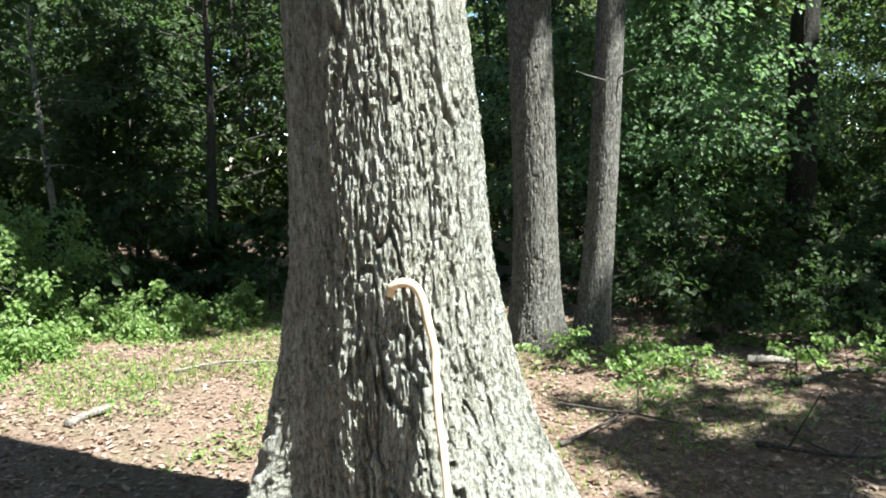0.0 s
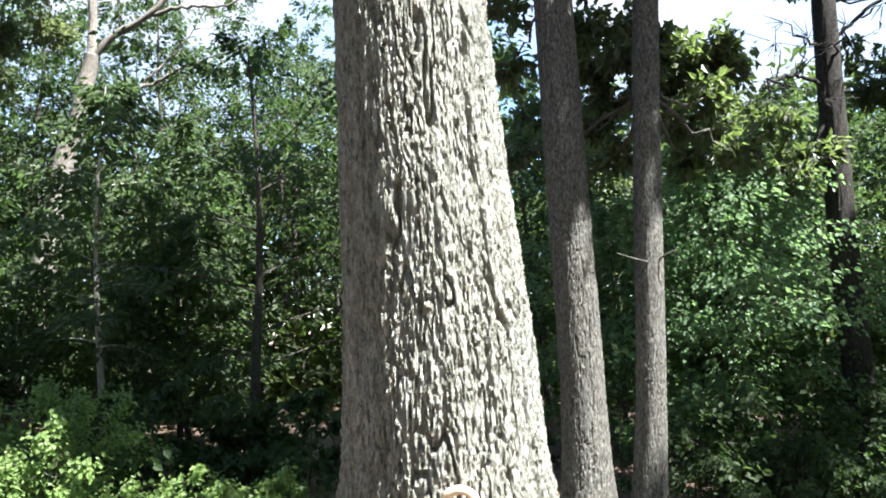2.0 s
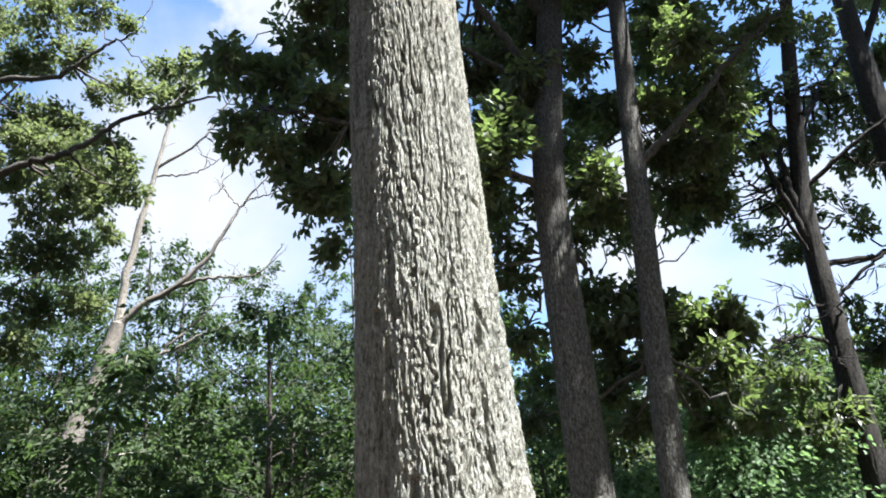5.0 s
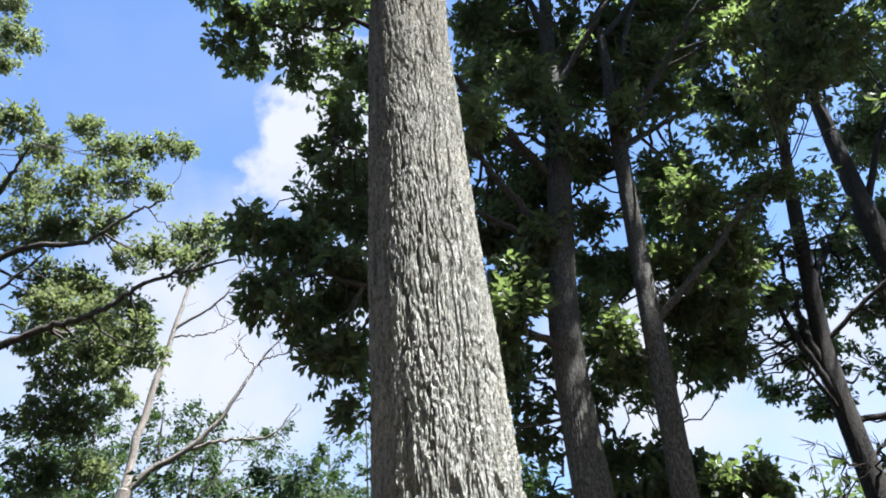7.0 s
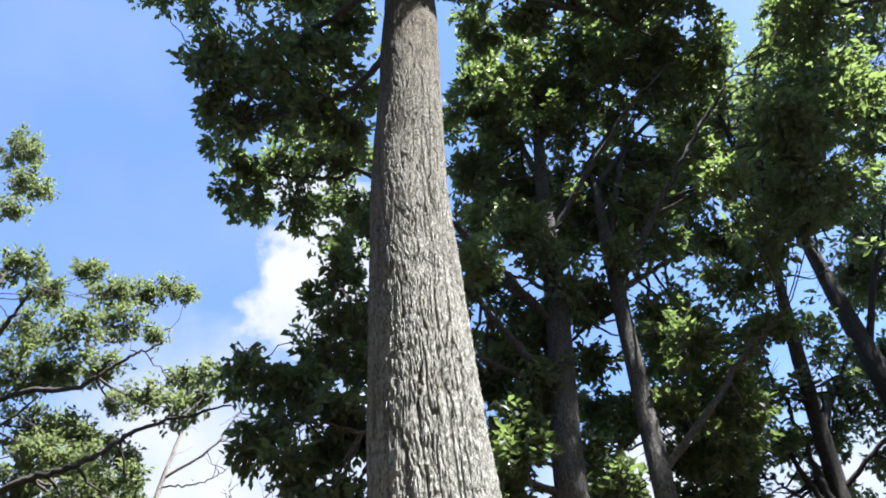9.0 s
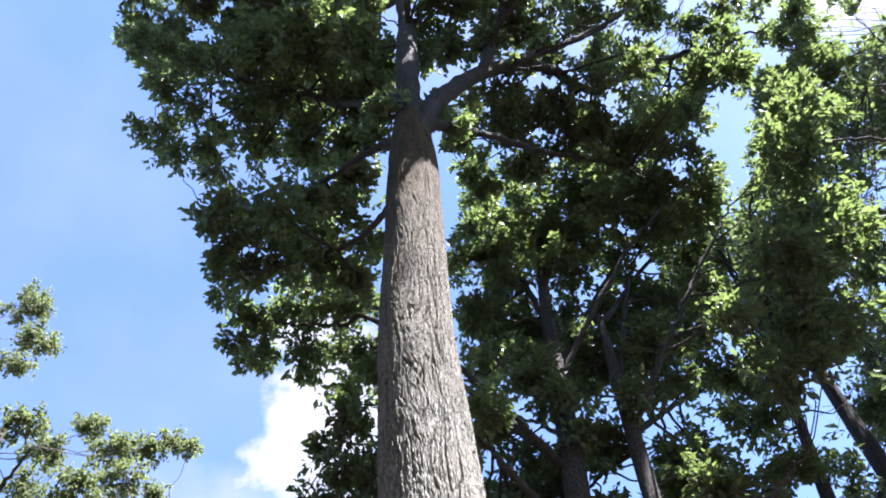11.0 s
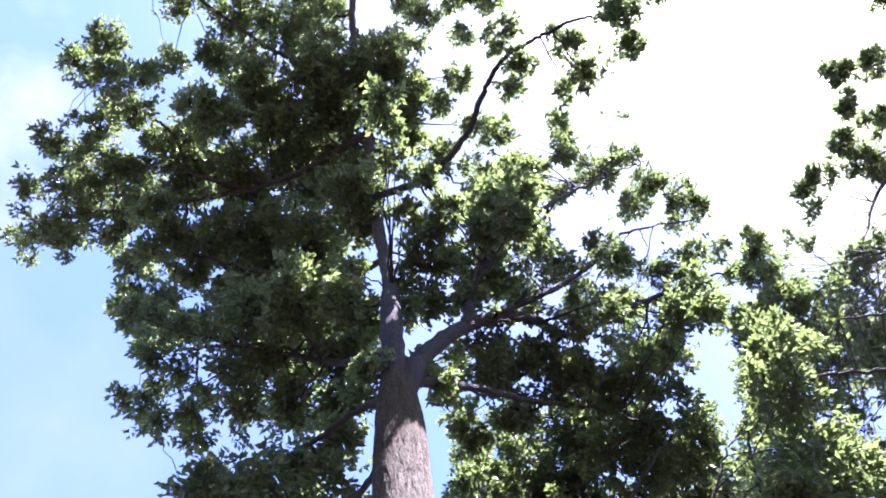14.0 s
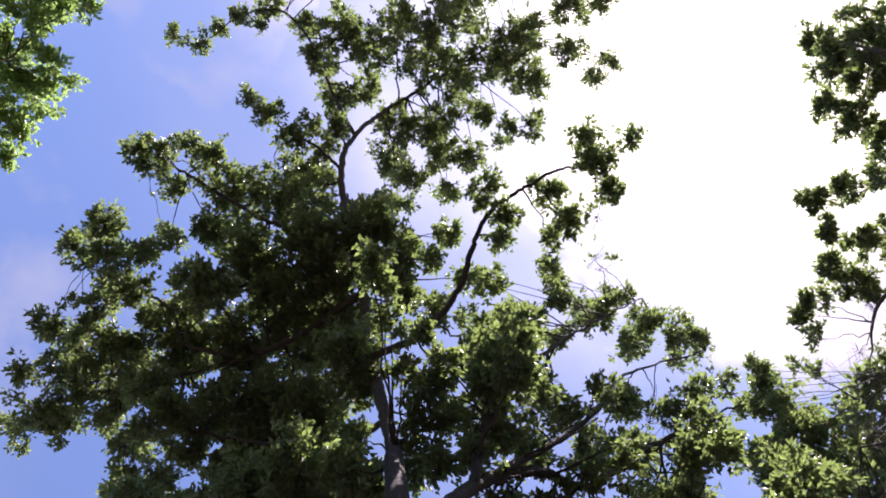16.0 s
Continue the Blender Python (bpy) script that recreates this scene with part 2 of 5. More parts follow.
def hash3(i, seed):
    i = i.astype(np.int64)
    h = (i[..., 0] * 374761393 + i[..., 1] * 668265263 + i[..., 2] * 1274126177 + seed * 974634777) & 0xFFFFFFFF
    h = ((h ^ (h >> 13)) * 1274126177) & 0xFFFFFFFF
    h = ((h ^ (h >> 16)) * 2246822519) & 0xFFFFFFFF
    return ((h ^ (h >> 15)) & 0xFFFFFF) / float(0xFFFFFF)


def vnoise(p, seed=0):
    """Smooth value noise, -1 to 1, for an array of points."""
    p = np.asarray(p, dtype=np.float64)
    i = np.floor(p)
    f = p - i
    f = f * f * f * (f * (f * 6 - 15) + 10)
    out = 0.0
    for dx in (0, 1):
        for dy in (0, 1):
            for dz in (0, 1):
                w = np.abs(1 - dx - f[..., 0]) * np.abs(1 - dy - f[..., 1]) * np.abs(1 - dz - f[..., 2])
                out = out + w * hash3(i + (dx, dy, dz), seed)
    return out * 2 - 1


def spline(points, count):
    """A smooth run of places through the given ones."""
    p = np.array(points, dtype=float)
    p = np.vstack([2 * p[0] - p[1], p, 2 * p[-1] - p[-2]])
    u = np.linspace(0, len(p) - 3 - 1e-6, count)
    k = u.astype(int)
    t = (u - k)[:, None]
    a, b, c, d = p[k], p[k + 1], p[k + 2], p[k + 3]
    return 0.5 * (2 * b + (c - a) * t + (2 * a - 5 * b + 4 * c - d) * t ** 2 + (3 * b - a - 3 * c + d) * t ** 3)


def unit(v):
    return v / np.maximum(np.linalg.norm(v, axis=-1, keepdims=True), 1e-9)


def tube(soup, path, radii, segs=6, rough=0.0, seed=0, tip=True):
    """A tapering round stem along a path, closed at its tip."""
    path = np.asarray(path, dtype=float)
    n = len(path)
    tang = unit(np.gradient(path, axis=0))
    side = np.cross(tang, (0.31, 0.87, 0.39))
    side = unit(side)
    up = np.cross(side, tang)
    a = np.linspace(0, 2 * np.pi, segs, endpoint=False)
    ring = np.cos(a)[None, :, None] * side[:, None] + np.sin(a)[None, :, None] * up[:, None]
    r = np.asarray(radii, dtype=float)[:, None] * np.ones((1, segs))
    if rough:
        q = path[:, None] + ring * r[..., None]
        r = r * (1 + rough * vnoise(q * 9, seed) + 0.6 * rough * vnoise(q * 26, seed + 1))
    v = (path[:, None] + ring * r[..., None]).reshape(-1, 3)
    i, j = np.meshgrid(np.arange(n - 1), np.arange(segs), indexing="ij")
    j2 = (j + 1) % segs
    f = np.stack([i * segs + j, i * segs + j2, (i + 1) * segs + j2, (i + 1) * segs + j], -1).reshape(-1, 4)
    soup.add(v, f)
    if tip:
        soup.add(np.vstack([v[-segs:], path[-1] + tang[-1] * radii[-1] * 0.5]), [[k, (k + 1) % segs, segs] for k in range(segs)])


def bark_trunk(soup, axis, radius, turns, rows, seed, cell=0.035, long=0.26, depth=0.018, flare=None, calm=None, hollow=None):
    """A trunk with a relief of long, interlacing bark plates and furrows. axis, radius: height -> place, metres."""
    zs = np.asarray(rows, dtype=float)
    a = np.linspace(0, 2 * np.pi, turns, endpoint=False) if isinstance(turns, int) else turns
    segs = len(a)
    cx, cy = axis(zs)
    r = radius(zs)
    rr = r[:, None] * np.ones((1, segs))
    ca, sa, zz = np.cos(a)[None] + 0 * zs[:, None], np.sin(a)[None] + 0 * zs[:, None], zs[:, None] + 0 * a[None]
    if flare:
        lobes, top, amount = flare
        low = np.clip(1 - zs / top, 0, 1)[:, None] ** 1.6
        rr = rr * (1 + amount * low * (0.6 * np.cos(lobes * a + 0.7) + 0.4 * np.cos((lobes + 2) * a + 2.1) + 0.25 * np.cos(2 * a + 4))[None])
    if hollow:
        edges, levels, shares = hollow
        deg = (np.degrees(a) + 180) % 360 - 180
        u = np.interp(deg, edges, (0, 1, 1, 0))
        rr = rr * (1 - (u * u * (3 - 2 * u))[None] * np.interp(zs, levels, shares)[:, None])
    rr = rr * (1 + 0.022 * vnoise(np.stack([ca * 1.2, sa * 1.2, zz * 1.1], -1), seed + 9) + 0.012 * vnoise(np.stack([ca * 3, sa * 3, zz * 4], -1), seed + 10))
    base = 0.27
    q = np.stack([ca * base, sa * base, zz], -1)
    warp = np.stack([vnoise(q * (9, 9, 3.2), seed + 1), vnoise(q * (9, 9, 3.2), seed + 2), 0 * zz], -1)
    jag = np.stack([vnoise(q * (40, 40, 24), seed + 11), vnoise(q * (40, 40, 24), seed + 12), vnoise(q * 30, seed + 13)], -1)
    w = q + warp * (0.02, 0.02, 0.0) + jag * (0.0042, 0.0042, 0.006)
    ridge = np.clip(np.abs(vnoise(w / (cell, cell, long), seed + 4)) / 0.085, 0, 1) ** 0.5
    rib = np.clip(np.abs(vnoise(w / (cell * 0.4, cell * 0.4, long * 0.7), seed + 5)) / 0.09, 0, 1)
    flake = vnoise(q * (85, 85, 15), seed + 7) * 0.09 + vnoise(q * (190, 190, 55), seed + 8) * 0.13
    relief = depth * (ridge * (0.74 + 0.26 * rib) * (1 + flake) - 0.6 + 0.25 * flake)
    if calm:
        relief = relief * np.interp(zs, calm[:2], (1.0, calm[2]))[:, None]
    rr = rr + relief * np.clip(r / base, 0.35, 1.2)[:, None]
    v = np.stack([cx[:, None] + ca * rr, cy[:, None] + sa * rr, zz], -1).reshape(-1, 3)
    i, j = np.meshgrid(np.arange(len(zs) - 1), np.arange(segs), indexing="ij")
    j2 = (j + 1) % segs
    soup.add(v, np.stack([i * segs + j, i * segs + j2, (i + 1) * segs + j2, (i + 1) * segs + j], -1).reshape(-1, 4))


# leaf shapes: two halves folded along the midrib
OAK_HALF = np.array([(0, 0), (0.55, 0.25), (1, 0)])
PLAIN_HALF = np.array([(0, 0), (0.38, 0.27), (1, 0)])
BROAD_HALF = np.array([(0, 0), (0.2, 0.3), (0.55, 0.34), (1, 0)])


def leaves(soup, at, way, size, half, rng, fold=0.35, level=0.8):
    """Many leaves at once: places, the way each points, its length."""
    n = len(at)
    if not n:
        return
    d = unit(np.asarray(way))
    up = unit(np.array([0, 0, 1.0]) * level + rng.normal(0, 0.45, (n, 3)))
    s = unit(np.cross(d, up))
    nn = np.cross(s, d)
    k = len(half)
    x = np.concatenate([half[:, 0], half[1:-1, 0]])
    y = np.concatenate([half[:, 1], -half[1:-1, 1]])
    z = np.abs(y) * fold - 0.16 * x ** 2
    v = at[:, None] + size[:, None, None] * (x[None, :, None] * d[:, None] + y[None, :, None] * s[:, None] + z[None, :, None] * nn[:, None])
    m = 2 * k - 2
    one = list(range(k))
    off = (np.arange(n) * m)[:, None]
    f = np.concatenate([np.array(one[::-1])[None] + off, np.array([0] + list(range(k, m)) + [k - 1])[None] + off])
    soup.add(v.reshape(-1, 3), f)


# gaps in the canopy, through which the sun reaches the clearing: a lit place and the gap's radius
GAPS = [((2.7, 8.3, 2.3), 1.25), ((0.75, 5.5, 1.1), 0.28), ((1.3, 5.5, 1.5), 0.3), ((-2.2, 4.9, 0.3), 1.25), ((1.1, 4.4, 0), 0.3), ((1.7, 4.8, 0.1), 0.3), ((2.3, 4.7, 0), 0.25),
        ((2.9, 4.9, 0), 0.22), ((3.6, 4.9, 0), 0.25), ((2.4, 6.6, 1.0), 0.22), ((3.9, 7.0, 1.0), 0.2), ((3.1, 6.9, 1.2), 0.2), ((-3.7, 5.4, 0.8), 0.6),
        ((1.8, 9.6, 3.0), 0.5), ((-3.0, 9.2, 3.6), 0.45), ((-5.2, 9.2, 4.4), 0.5), ((-1.9, 9.2, 2.4), 0.35), ((-2.2, 10.0, 5.2), 0.6), ((2.4, 4.6, 10.8), 0.22), ((1.6, 5.5, 9.3), 0.35), ((3.2, 5.8, 11.0), 0.22), ((-0.2, 2.3, 2.2), 0.33), ((-0.2, 2.3, 3.4), 0.33), ((-0.2, 2.3, 4.6), 0.33), ((-0.2, 2.3, 5.8), 0.33)]


def under_cover(p):
    """False for leaves that would close a gap in the canopy."""
    keep = np.ones(len(p), dtype=bool)
    s = np.array(SUN_DIR)
    edge = 1 + 0.35 * vnoise(p * 1.7, 71)
    for place, radius in GAPS:
        d = p - np.array(place)
        h = d @ s
        off = np.linalg.norm(d - h[:, None] * s, axis=1)
        keep &= (off > radius * edge) | (h < 1.6)
    return keep


class Foliage:
    """Places and ways of leaves, gathered before the leaf mesh is made."""

    def __init__(self):
        self.at, self.way = [], []

    def cluster(self, at, way, count, spread, rng):
        w = unit(way + rng.normal(0, 0.75, (count, 3)) + (0, 0, -0.25))
        self.at.append(at + rng.normal(0, spread, (count, 3)))
        self.way.append(w)

    def mesh(self, soup, size, half, rng, base=(0, 0, 0)):
        if self.at:
            at, way = np.concatenate(self.at), np.concatenate(self.way)
            keep = under_cover(at + np.array(base))
            at, way = at[keep], way[keep]
            leaves(soup, at, way, size * rng.uniform(0.7, 1.25, len(at)), half, rng)


def clothe(wood, fol, path, r0, reach, count, rng, first=0.3, per=9, spread=0.05, twig=0.6, lift=0.1, step=0.28, twigs=True):
    """Side branches, twigs and leaf tufts along a limb."""
    n = len(path)
    tang = unit(np.gradient(path, axis=0))
    for _ in range(count):
        s = first + (1 - first) * rng.random() ** 0.8
        k = min(int(s * (n - 1)), n - 1)
        side = rng.normal(0, 1, 3)
        side -= tang[k] * (side @ tang[k])
        side = side / (np.linalg.norm(side) + 1e-9)
        d = unit(side + tang[k] * rng.uniform(0.2, 0.9) + np.array([0, 0, lift]))
        length = reach * rng.uniform(0.45, 1.1) * (1.15 - 0.55 * s)
        m = max(4, int(length / step) + 1)
        bend = rng.normal(0, 0.25, 3) + (0, 0, -0.12)
        t = np.linspace(0, 1, m)[:, None]
        b = path[k] + length * (d * t + bend * t ** 2 * 0.6) + rng.normal(0, 0.02, (m, 3)) * t
        rb = max(0.006, r0 * (1 - 0.75 * s) * 0.38)
        tube(wood, b, np.linspace(rb, 0.004, m), 4)
        bt = unit(np.gradient(b, axis=0))
        for q in range(max(1, m // 4), m):
            for _ in range(2):
                td = unit(bt[q] * 0.7 + rng.normal(0, 0.75, 3))
                tl = twig * rng.uniform(0.4, 1.0)
                e = b[q] + td * tl
                if twigs:
                    tube(wood, np.array([b[q], e]), (0.005, 0.002), 3, tip=False)
                fol.cluster(e, td, per, spread, rng)
                fol.cluster(b[q] + td * tl * 0.55, td, per // 2, spread, rng)
        fol.cluster(b[-1], bt[-1], per, spread, rng)

class Crown:
    """Limbs of a tree and the boughs that grow from them, each ending in a clump of leaf rosettes."""

    def __init__(self, tree, off, bark, rng):
        self.tree, self.off, self.bark, self.rng = tree, np.array(off, dtype=float), bark, rng
        self.limbs, self.fol = [], Foliage()

    def limb(self, pts, r0, r1):
        n = 10 * len(pts)
        path = spline(np.array(pts, dtype=float), n) - self.off
        path[1:-1] += 0.02 * self.rng.normal(0, 1, (n - 2, 3)) * np.linspace(0.2, 1, n - 2)[:, None]
        s = Soup()
        r = r1 + (r0 - r1) * (1 - np.linspace(0, 1, n)) ** 0.9
        tube(s, path, r, 12, 0.1, 3)
        self.limbs.append((path, r, part("limb", s, self.bark, self.tree), Soup()))

    def boughs(self, *places, dense=1.0):
        """Centre and radius of each clump; its branch comes from the nearest limb below it."""
        rng = self.rng
        for x, y, z, size in places:
            c = np.array((x, y, z)) - self.off
            cost = [np.linalg.norm(q[0][4:] - c, axis=1) + 0.8 * np.clip(q[0][4:, 2] - c[2] + 0.2, 0, 9) for q in self.limbs]
            best = int(np.argmin([v.min() for v in cost]))
            p, r, ob, wood = self.limbs[best]
            k = 4 + int(np.argmin(cost[best]))
            way = c - p[k]
            m = 8
            t = np.linspace(0, 1, m)[:, None]
            arm = p[k] + way * t + np.array((0, 0, -0.1)) * np.linalg.norm(way) * np.sin(np.pi * t) + rng.normal(0, 0.03, (m, 3)) * np.sin(np.pi * t)
            tube(wood, arm, np.linspace(min(r[k] * 0.6, 0.014 + 0.03 * size), 0.006, m), 5)
            tufts = max(4, int(dense * 46 * size ** 1.8) + 2)
            d = unit(rng.normal(0, 1, (tufts, 3)) + 0.2 * unit(way))
            heart = c + d * (max(size - 0.11, 0.35 * size) * (0.15 + 0.9 * rng.random(tufts) ** 0.55) * (1 + 0.25 * vnoise(d * 2.1 + c, 17)))[:, None] * (1, 1, 0.8)
            tips = np.repeat(heart, 6, axis=0)
            tips = tips + rng.normal(0, 1, (len(tips), 3)) * (0.086, 0.086, 0.062) * rng.uniform(0.7, 1.25, (len(tips), 1))
            for j, e in enumerate(tips):
                if j % 4 == 0:
                    tube(wood, np.array([c + (e - c) * 0.15, e]), (0.006, 0.003), 3, tip=False)
                self.fol.cluster(e, unit(e - c) * 0.6, 9, 0.035, rng)

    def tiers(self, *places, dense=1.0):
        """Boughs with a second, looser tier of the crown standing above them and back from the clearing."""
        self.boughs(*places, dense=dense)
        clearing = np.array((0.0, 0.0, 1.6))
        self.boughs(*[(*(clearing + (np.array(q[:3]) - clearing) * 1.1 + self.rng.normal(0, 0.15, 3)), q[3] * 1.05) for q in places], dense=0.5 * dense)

    def finish(self, leaf, size, half):
        for path, r, ob, wood in self.limbs:
            if wood.n:
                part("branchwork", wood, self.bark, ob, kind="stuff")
        lv = Soup()
        self.fol.mesh(lv, size, half, self.rng, self.off)
        part("crown", lv, leaf, self.tree, "dense green leaves", smooth=False, kind="stuff")


# ---- ground ----
def ground_height(x, y):
    p = np.stack([x, y, 0 * x], -1)
    near = np.clip(1 - np.hypot(x, y - 4) / 60, 0, 1)
    return near * (0.045 * vnoise(p * 0.7, 31) + 0.018 * vnoise(p * 2.9, 32)) - 0.03 + 0.6 * np.clip(np.hypot(x, y) / 60 - 0.5, 0, 3) * vnoise(p * 0.03, 33)


def build_ground():
    e = np.concatenate([-np.geomspace(900, 12, 26), np.linspace(-11, 11, 111), np.geomspace(12, 900, 26)])
    x, y = np.meshgrid(e, e + 4.0, indexing="ij")
    z = ground_height(x, y)
    n = len(e)
    i, j = np.meshgrid(np.arange(n - 1), np.arange(n - 1), indexing="ij")
    s = Soup()
    s.add(np.stack([x, y, z], -1), np.stack([i * n + j, (i + 1) * n + j, (i + 1) * n + j + 1, i * n + j + 1], -1).reshape(-1, 4))
    tagged(part("ground", s, FOREST_FLOOR), "brown forest floor of soil and fallen leaves", "ground", kind="structure")


build_ground()


# ---- the large oak ----
def smooth_curve(xs, ys):
    fine = np.linspace(xs[0], xs[-1], 400)
    y = np.interp(fine, xs, ys)
    k = np.hanning(25)
    y = np.convolve(np.pad(y, 12, mode="edge"), k / k.sum(), "valid")
    return lambda z: np.interp(z, fine, y)


KNOT = (math.cos(radians(-70)), math.sin(radians(-70)), 1.77)


def build_oak():
    rng = np.random.default_rng(11)
    oak = thing("oak_tree", "tall oak with deeply furrowed grey bark and spreading green crown", "tree", (-0.19, 2.44, 0))
    off = np.array([-0.19, 2.44, 0])
    ax = smooth_curve((-0.2, 0.25, 0.63, 1.6, 2.4, 3.7, 5.3, 7.7, 9.5), (0.07, 0.05, 0.01, 0.0, -0.045, -0.1, -0.145, -0.085, -0.085))
    ay = smooth_curve((-0.2, 1.0, 5.0, 8.0, 9.5), (0.0, 0.0, 0.0, -0.02, -0.07))
    rad = smooth_curve((-0.2, 0.0, 0.25, 0.63, 1.05, 1.6, 2.0, 2.5, 3.5, 5.0, 5.8, 7.3, 8.0, 8.5, 8.9, 9.2, 9.7), (0.8, 0.68, 0.54, 0.41, 0.325, 0.292, 0.275, 0.256, 0.243, 0.225, 0.222, 0.225, 0.213, 0.185, 0.15, 0.12, 0.07))
    s = Soup()
    rows = np.concatenate([np.arange(-0.2, 3.2, 0.0105), np.arange(3.2, 6, 0.02), np.arange(6, 9.7, 0.03)])
    turns = np.concatenate([np.linspace(-195, 15, 275, endpoint=False), np.linspace(15, 165, 34, endpoint=False)])
    bark_trunk(s, lambda z: (ax(z), ay(z)), rad, np.radians(turns), rows, 5, cell=0.028, long=0.46, depth=0.038, flare=(5, 1.1, 0.13), calm=(2.6, 6.5, 0.5), hollow=((-166, -144, -104, -72), (0, 0.25, 0.63, 1.05, 1.6, 2.6), (0.46, 0.4, 0.27, 0.15, 0.09, 0)))
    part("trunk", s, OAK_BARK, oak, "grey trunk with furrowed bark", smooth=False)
    k = Soup()
    ring = np.linspace(0, 2 * np.pi, 15)
    out_way, side_way = np.array((KNOT[0], KNOT[1], 0)), np.array((-KNOT[1], KNOT[0], 0))
    centre = np.array((ax(KNOT[2]), ay(KNOT[2]), KNOT[2])) + out_way * (rad(KNOT[2]) - 0.001)
    tube(k, centre + 0.014 * (np.cos(ring)[:, None] * side_way + 1.3 * np.sin(ring)[:, None] * np.array((0, 0, 1))), np.full(15, 0.006), 6, 0.2, 1)
    tube(k, np.array([centre - out_way * 0.02, centre + out_way * 0.004]), (0.014, 0.012), 10, 0.1, 2)
    part("knot", k, SHADE_BARK, oak, "small dark knot in the bark")
    crown = Crown(oak, off, SHADED_LIMB_BARK, rng)
    limb, boughs, tiers = crown.limb, crown.boughs, crown.tiers
    # the leader, the great right limb and the limbs that can be told apart
    limb(((-0.27, 2.4, 8.3), (-0.28, 2.36, 9), (-0.23, 2.13, 10.9), (-0.22, 2.35, 13), (-0.26, 1.82, 14.2), (-0.28, 1.05, 15.4), (-0.11, -0.1, 16.4), (-0.1, -1.54, 17.2), (0.07, -2.72, 18), (0.54, -3.4, 18.8), (1.57, -4.06, 19.8), (3.33, -4.81, 20.8), (5.43, -5.69, 21.6)), 0.15, 0.02)
    limb(((-0.24, 2.42, 8.2), (-0.15, 2.39, 8.75), (0.13, 2.5, 9.9), (0.88, 2.68, 11.2), (1.7, 3.03, 12), (2.49, 3.67, 12.6), (3.57, 3.69, 13.4), (4.85, 3.78, 14.2), (6.18, 3.76, 14.8)), 0.135, 0.015)
    limb(((0.69, 2.59, 10.9), (1.16, 2.3, 12.4), (2.01, 2.03, 13.6), (2.92, 1.95, 15.03), (4.10, 1.86, 16.19), (5.73, 1.77, 17.26)), 0.075, 0.012)
    limb(((1.13, 2.64, 11.3), (2.19, 2.87, 12.6), (3.28, 2.81, 13.6), (4.39, 2.77, 15.16), (6.63, 3.14, 16.81)), 0.06, 0.012)
    limb(((-0.26, 1.17, 14.6), (0.8, 1, 14.8), (1.64, 0.34, 14.9), (1.92, -0.18, 14.8), (2.41, -0.78, 14.7), (3.26, -1.1, 14.6), (3.93, -1.23, 14.6), (4.71, -1.01, 14.5)), 0.075, 0.012)
    limb(((-0.17, 0.11, 16.2), (-1.65, 0.64, 16.3), (-3.3, 0.81, 16.6), (-5.05, 0.79, 16.9), (-6.42, 0.68, 17.1)), 0.075, 0.015)
    limb(((-2.81, 0.7, 16.5), (-3.8, 0.25, 16.9), (-4.05, -0.55, 17.3), (-4.93, -1.33, 17.6), (-5.63, -1.84, 17.8)), 0.05, 0.012)
    limb(((-0.12, -1.42, 17.1), (-1.46, -1.66, 17.6), (-2.52, -2.57, 18), (-3.58, -3.64, 18.4), (-4.21, -4, 18.5)), 0.06, 0.012)
    limb(((0.04, -2.6, 18), (-0.38, -3.31, 18.6), (-1.15, -4.1, 19), (-1.67, -4.81, 19.2)), 0.04, 0.01)
    limb(((0.54, -3.4, 18.8), (0.29, -4.6, 19.6), (0.16, -5.97, 20.3), (-0.43, -7.3, 20.8), (-1.59, -7.41, 20.9), (-2.93, -6.71, 20.9)), 0.05, 0.008)
    limb(((-0.25, 2.1, 13.6), (-1.29, 2.43, 14.2), (-2.59, 2.1, 14.8), (-3.78, 1.64, 15.2), (-4.88, 1.68, 15.4)), 0.06, 0.012)
    limb(((-0.3, 2.3, 9.6), (-0.98, 2.82, 11), (-1.9, 2.92, 12.2), (-3.11, 2.89, 13.2), (-4.31, 3, 13.8)), 0.06, 0.012)
    limb(((-0.22, 2.42, 8.5), (-0.74, 2.84, 9.4), (-1.51, 3.33, 9.8), (-2.37, 3.7, 9.9), (-2.94, 3.75, 9.9)), 0.05, 0.01)
    limb(((-0.35, 2.62, 7.9), (-0.92, 3.34, 8.4), (-1.66, 3.85, 8.9), (-2.42, 3.99, 9.1)), 0.04, 0.01)
    limb(((-0.11, 2.4, 8.8), (0.52, 3.04, 9.9), (1.41, 3.83, 10.9), (2.52, 4.5, 11.6), (3.5, 5.23, 12)), 0.06, 0.012)
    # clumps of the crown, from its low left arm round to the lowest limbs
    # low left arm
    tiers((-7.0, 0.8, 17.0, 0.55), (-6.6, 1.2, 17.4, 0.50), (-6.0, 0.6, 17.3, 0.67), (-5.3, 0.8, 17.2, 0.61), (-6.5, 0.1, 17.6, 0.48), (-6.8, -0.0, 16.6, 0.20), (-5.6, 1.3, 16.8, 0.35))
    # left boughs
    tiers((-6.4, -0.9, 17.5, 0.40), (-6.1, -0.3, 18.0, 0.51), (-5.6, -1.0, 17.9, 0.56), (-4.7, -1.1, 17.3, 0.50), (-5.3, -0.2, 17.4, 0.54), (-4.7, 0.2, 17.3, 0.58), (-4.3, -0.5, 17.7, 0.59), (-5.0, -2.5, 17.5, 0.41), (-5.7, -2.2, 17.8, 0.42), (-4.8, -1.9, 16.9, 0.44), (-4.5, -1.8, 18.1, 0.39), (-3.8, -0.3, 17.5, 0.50))
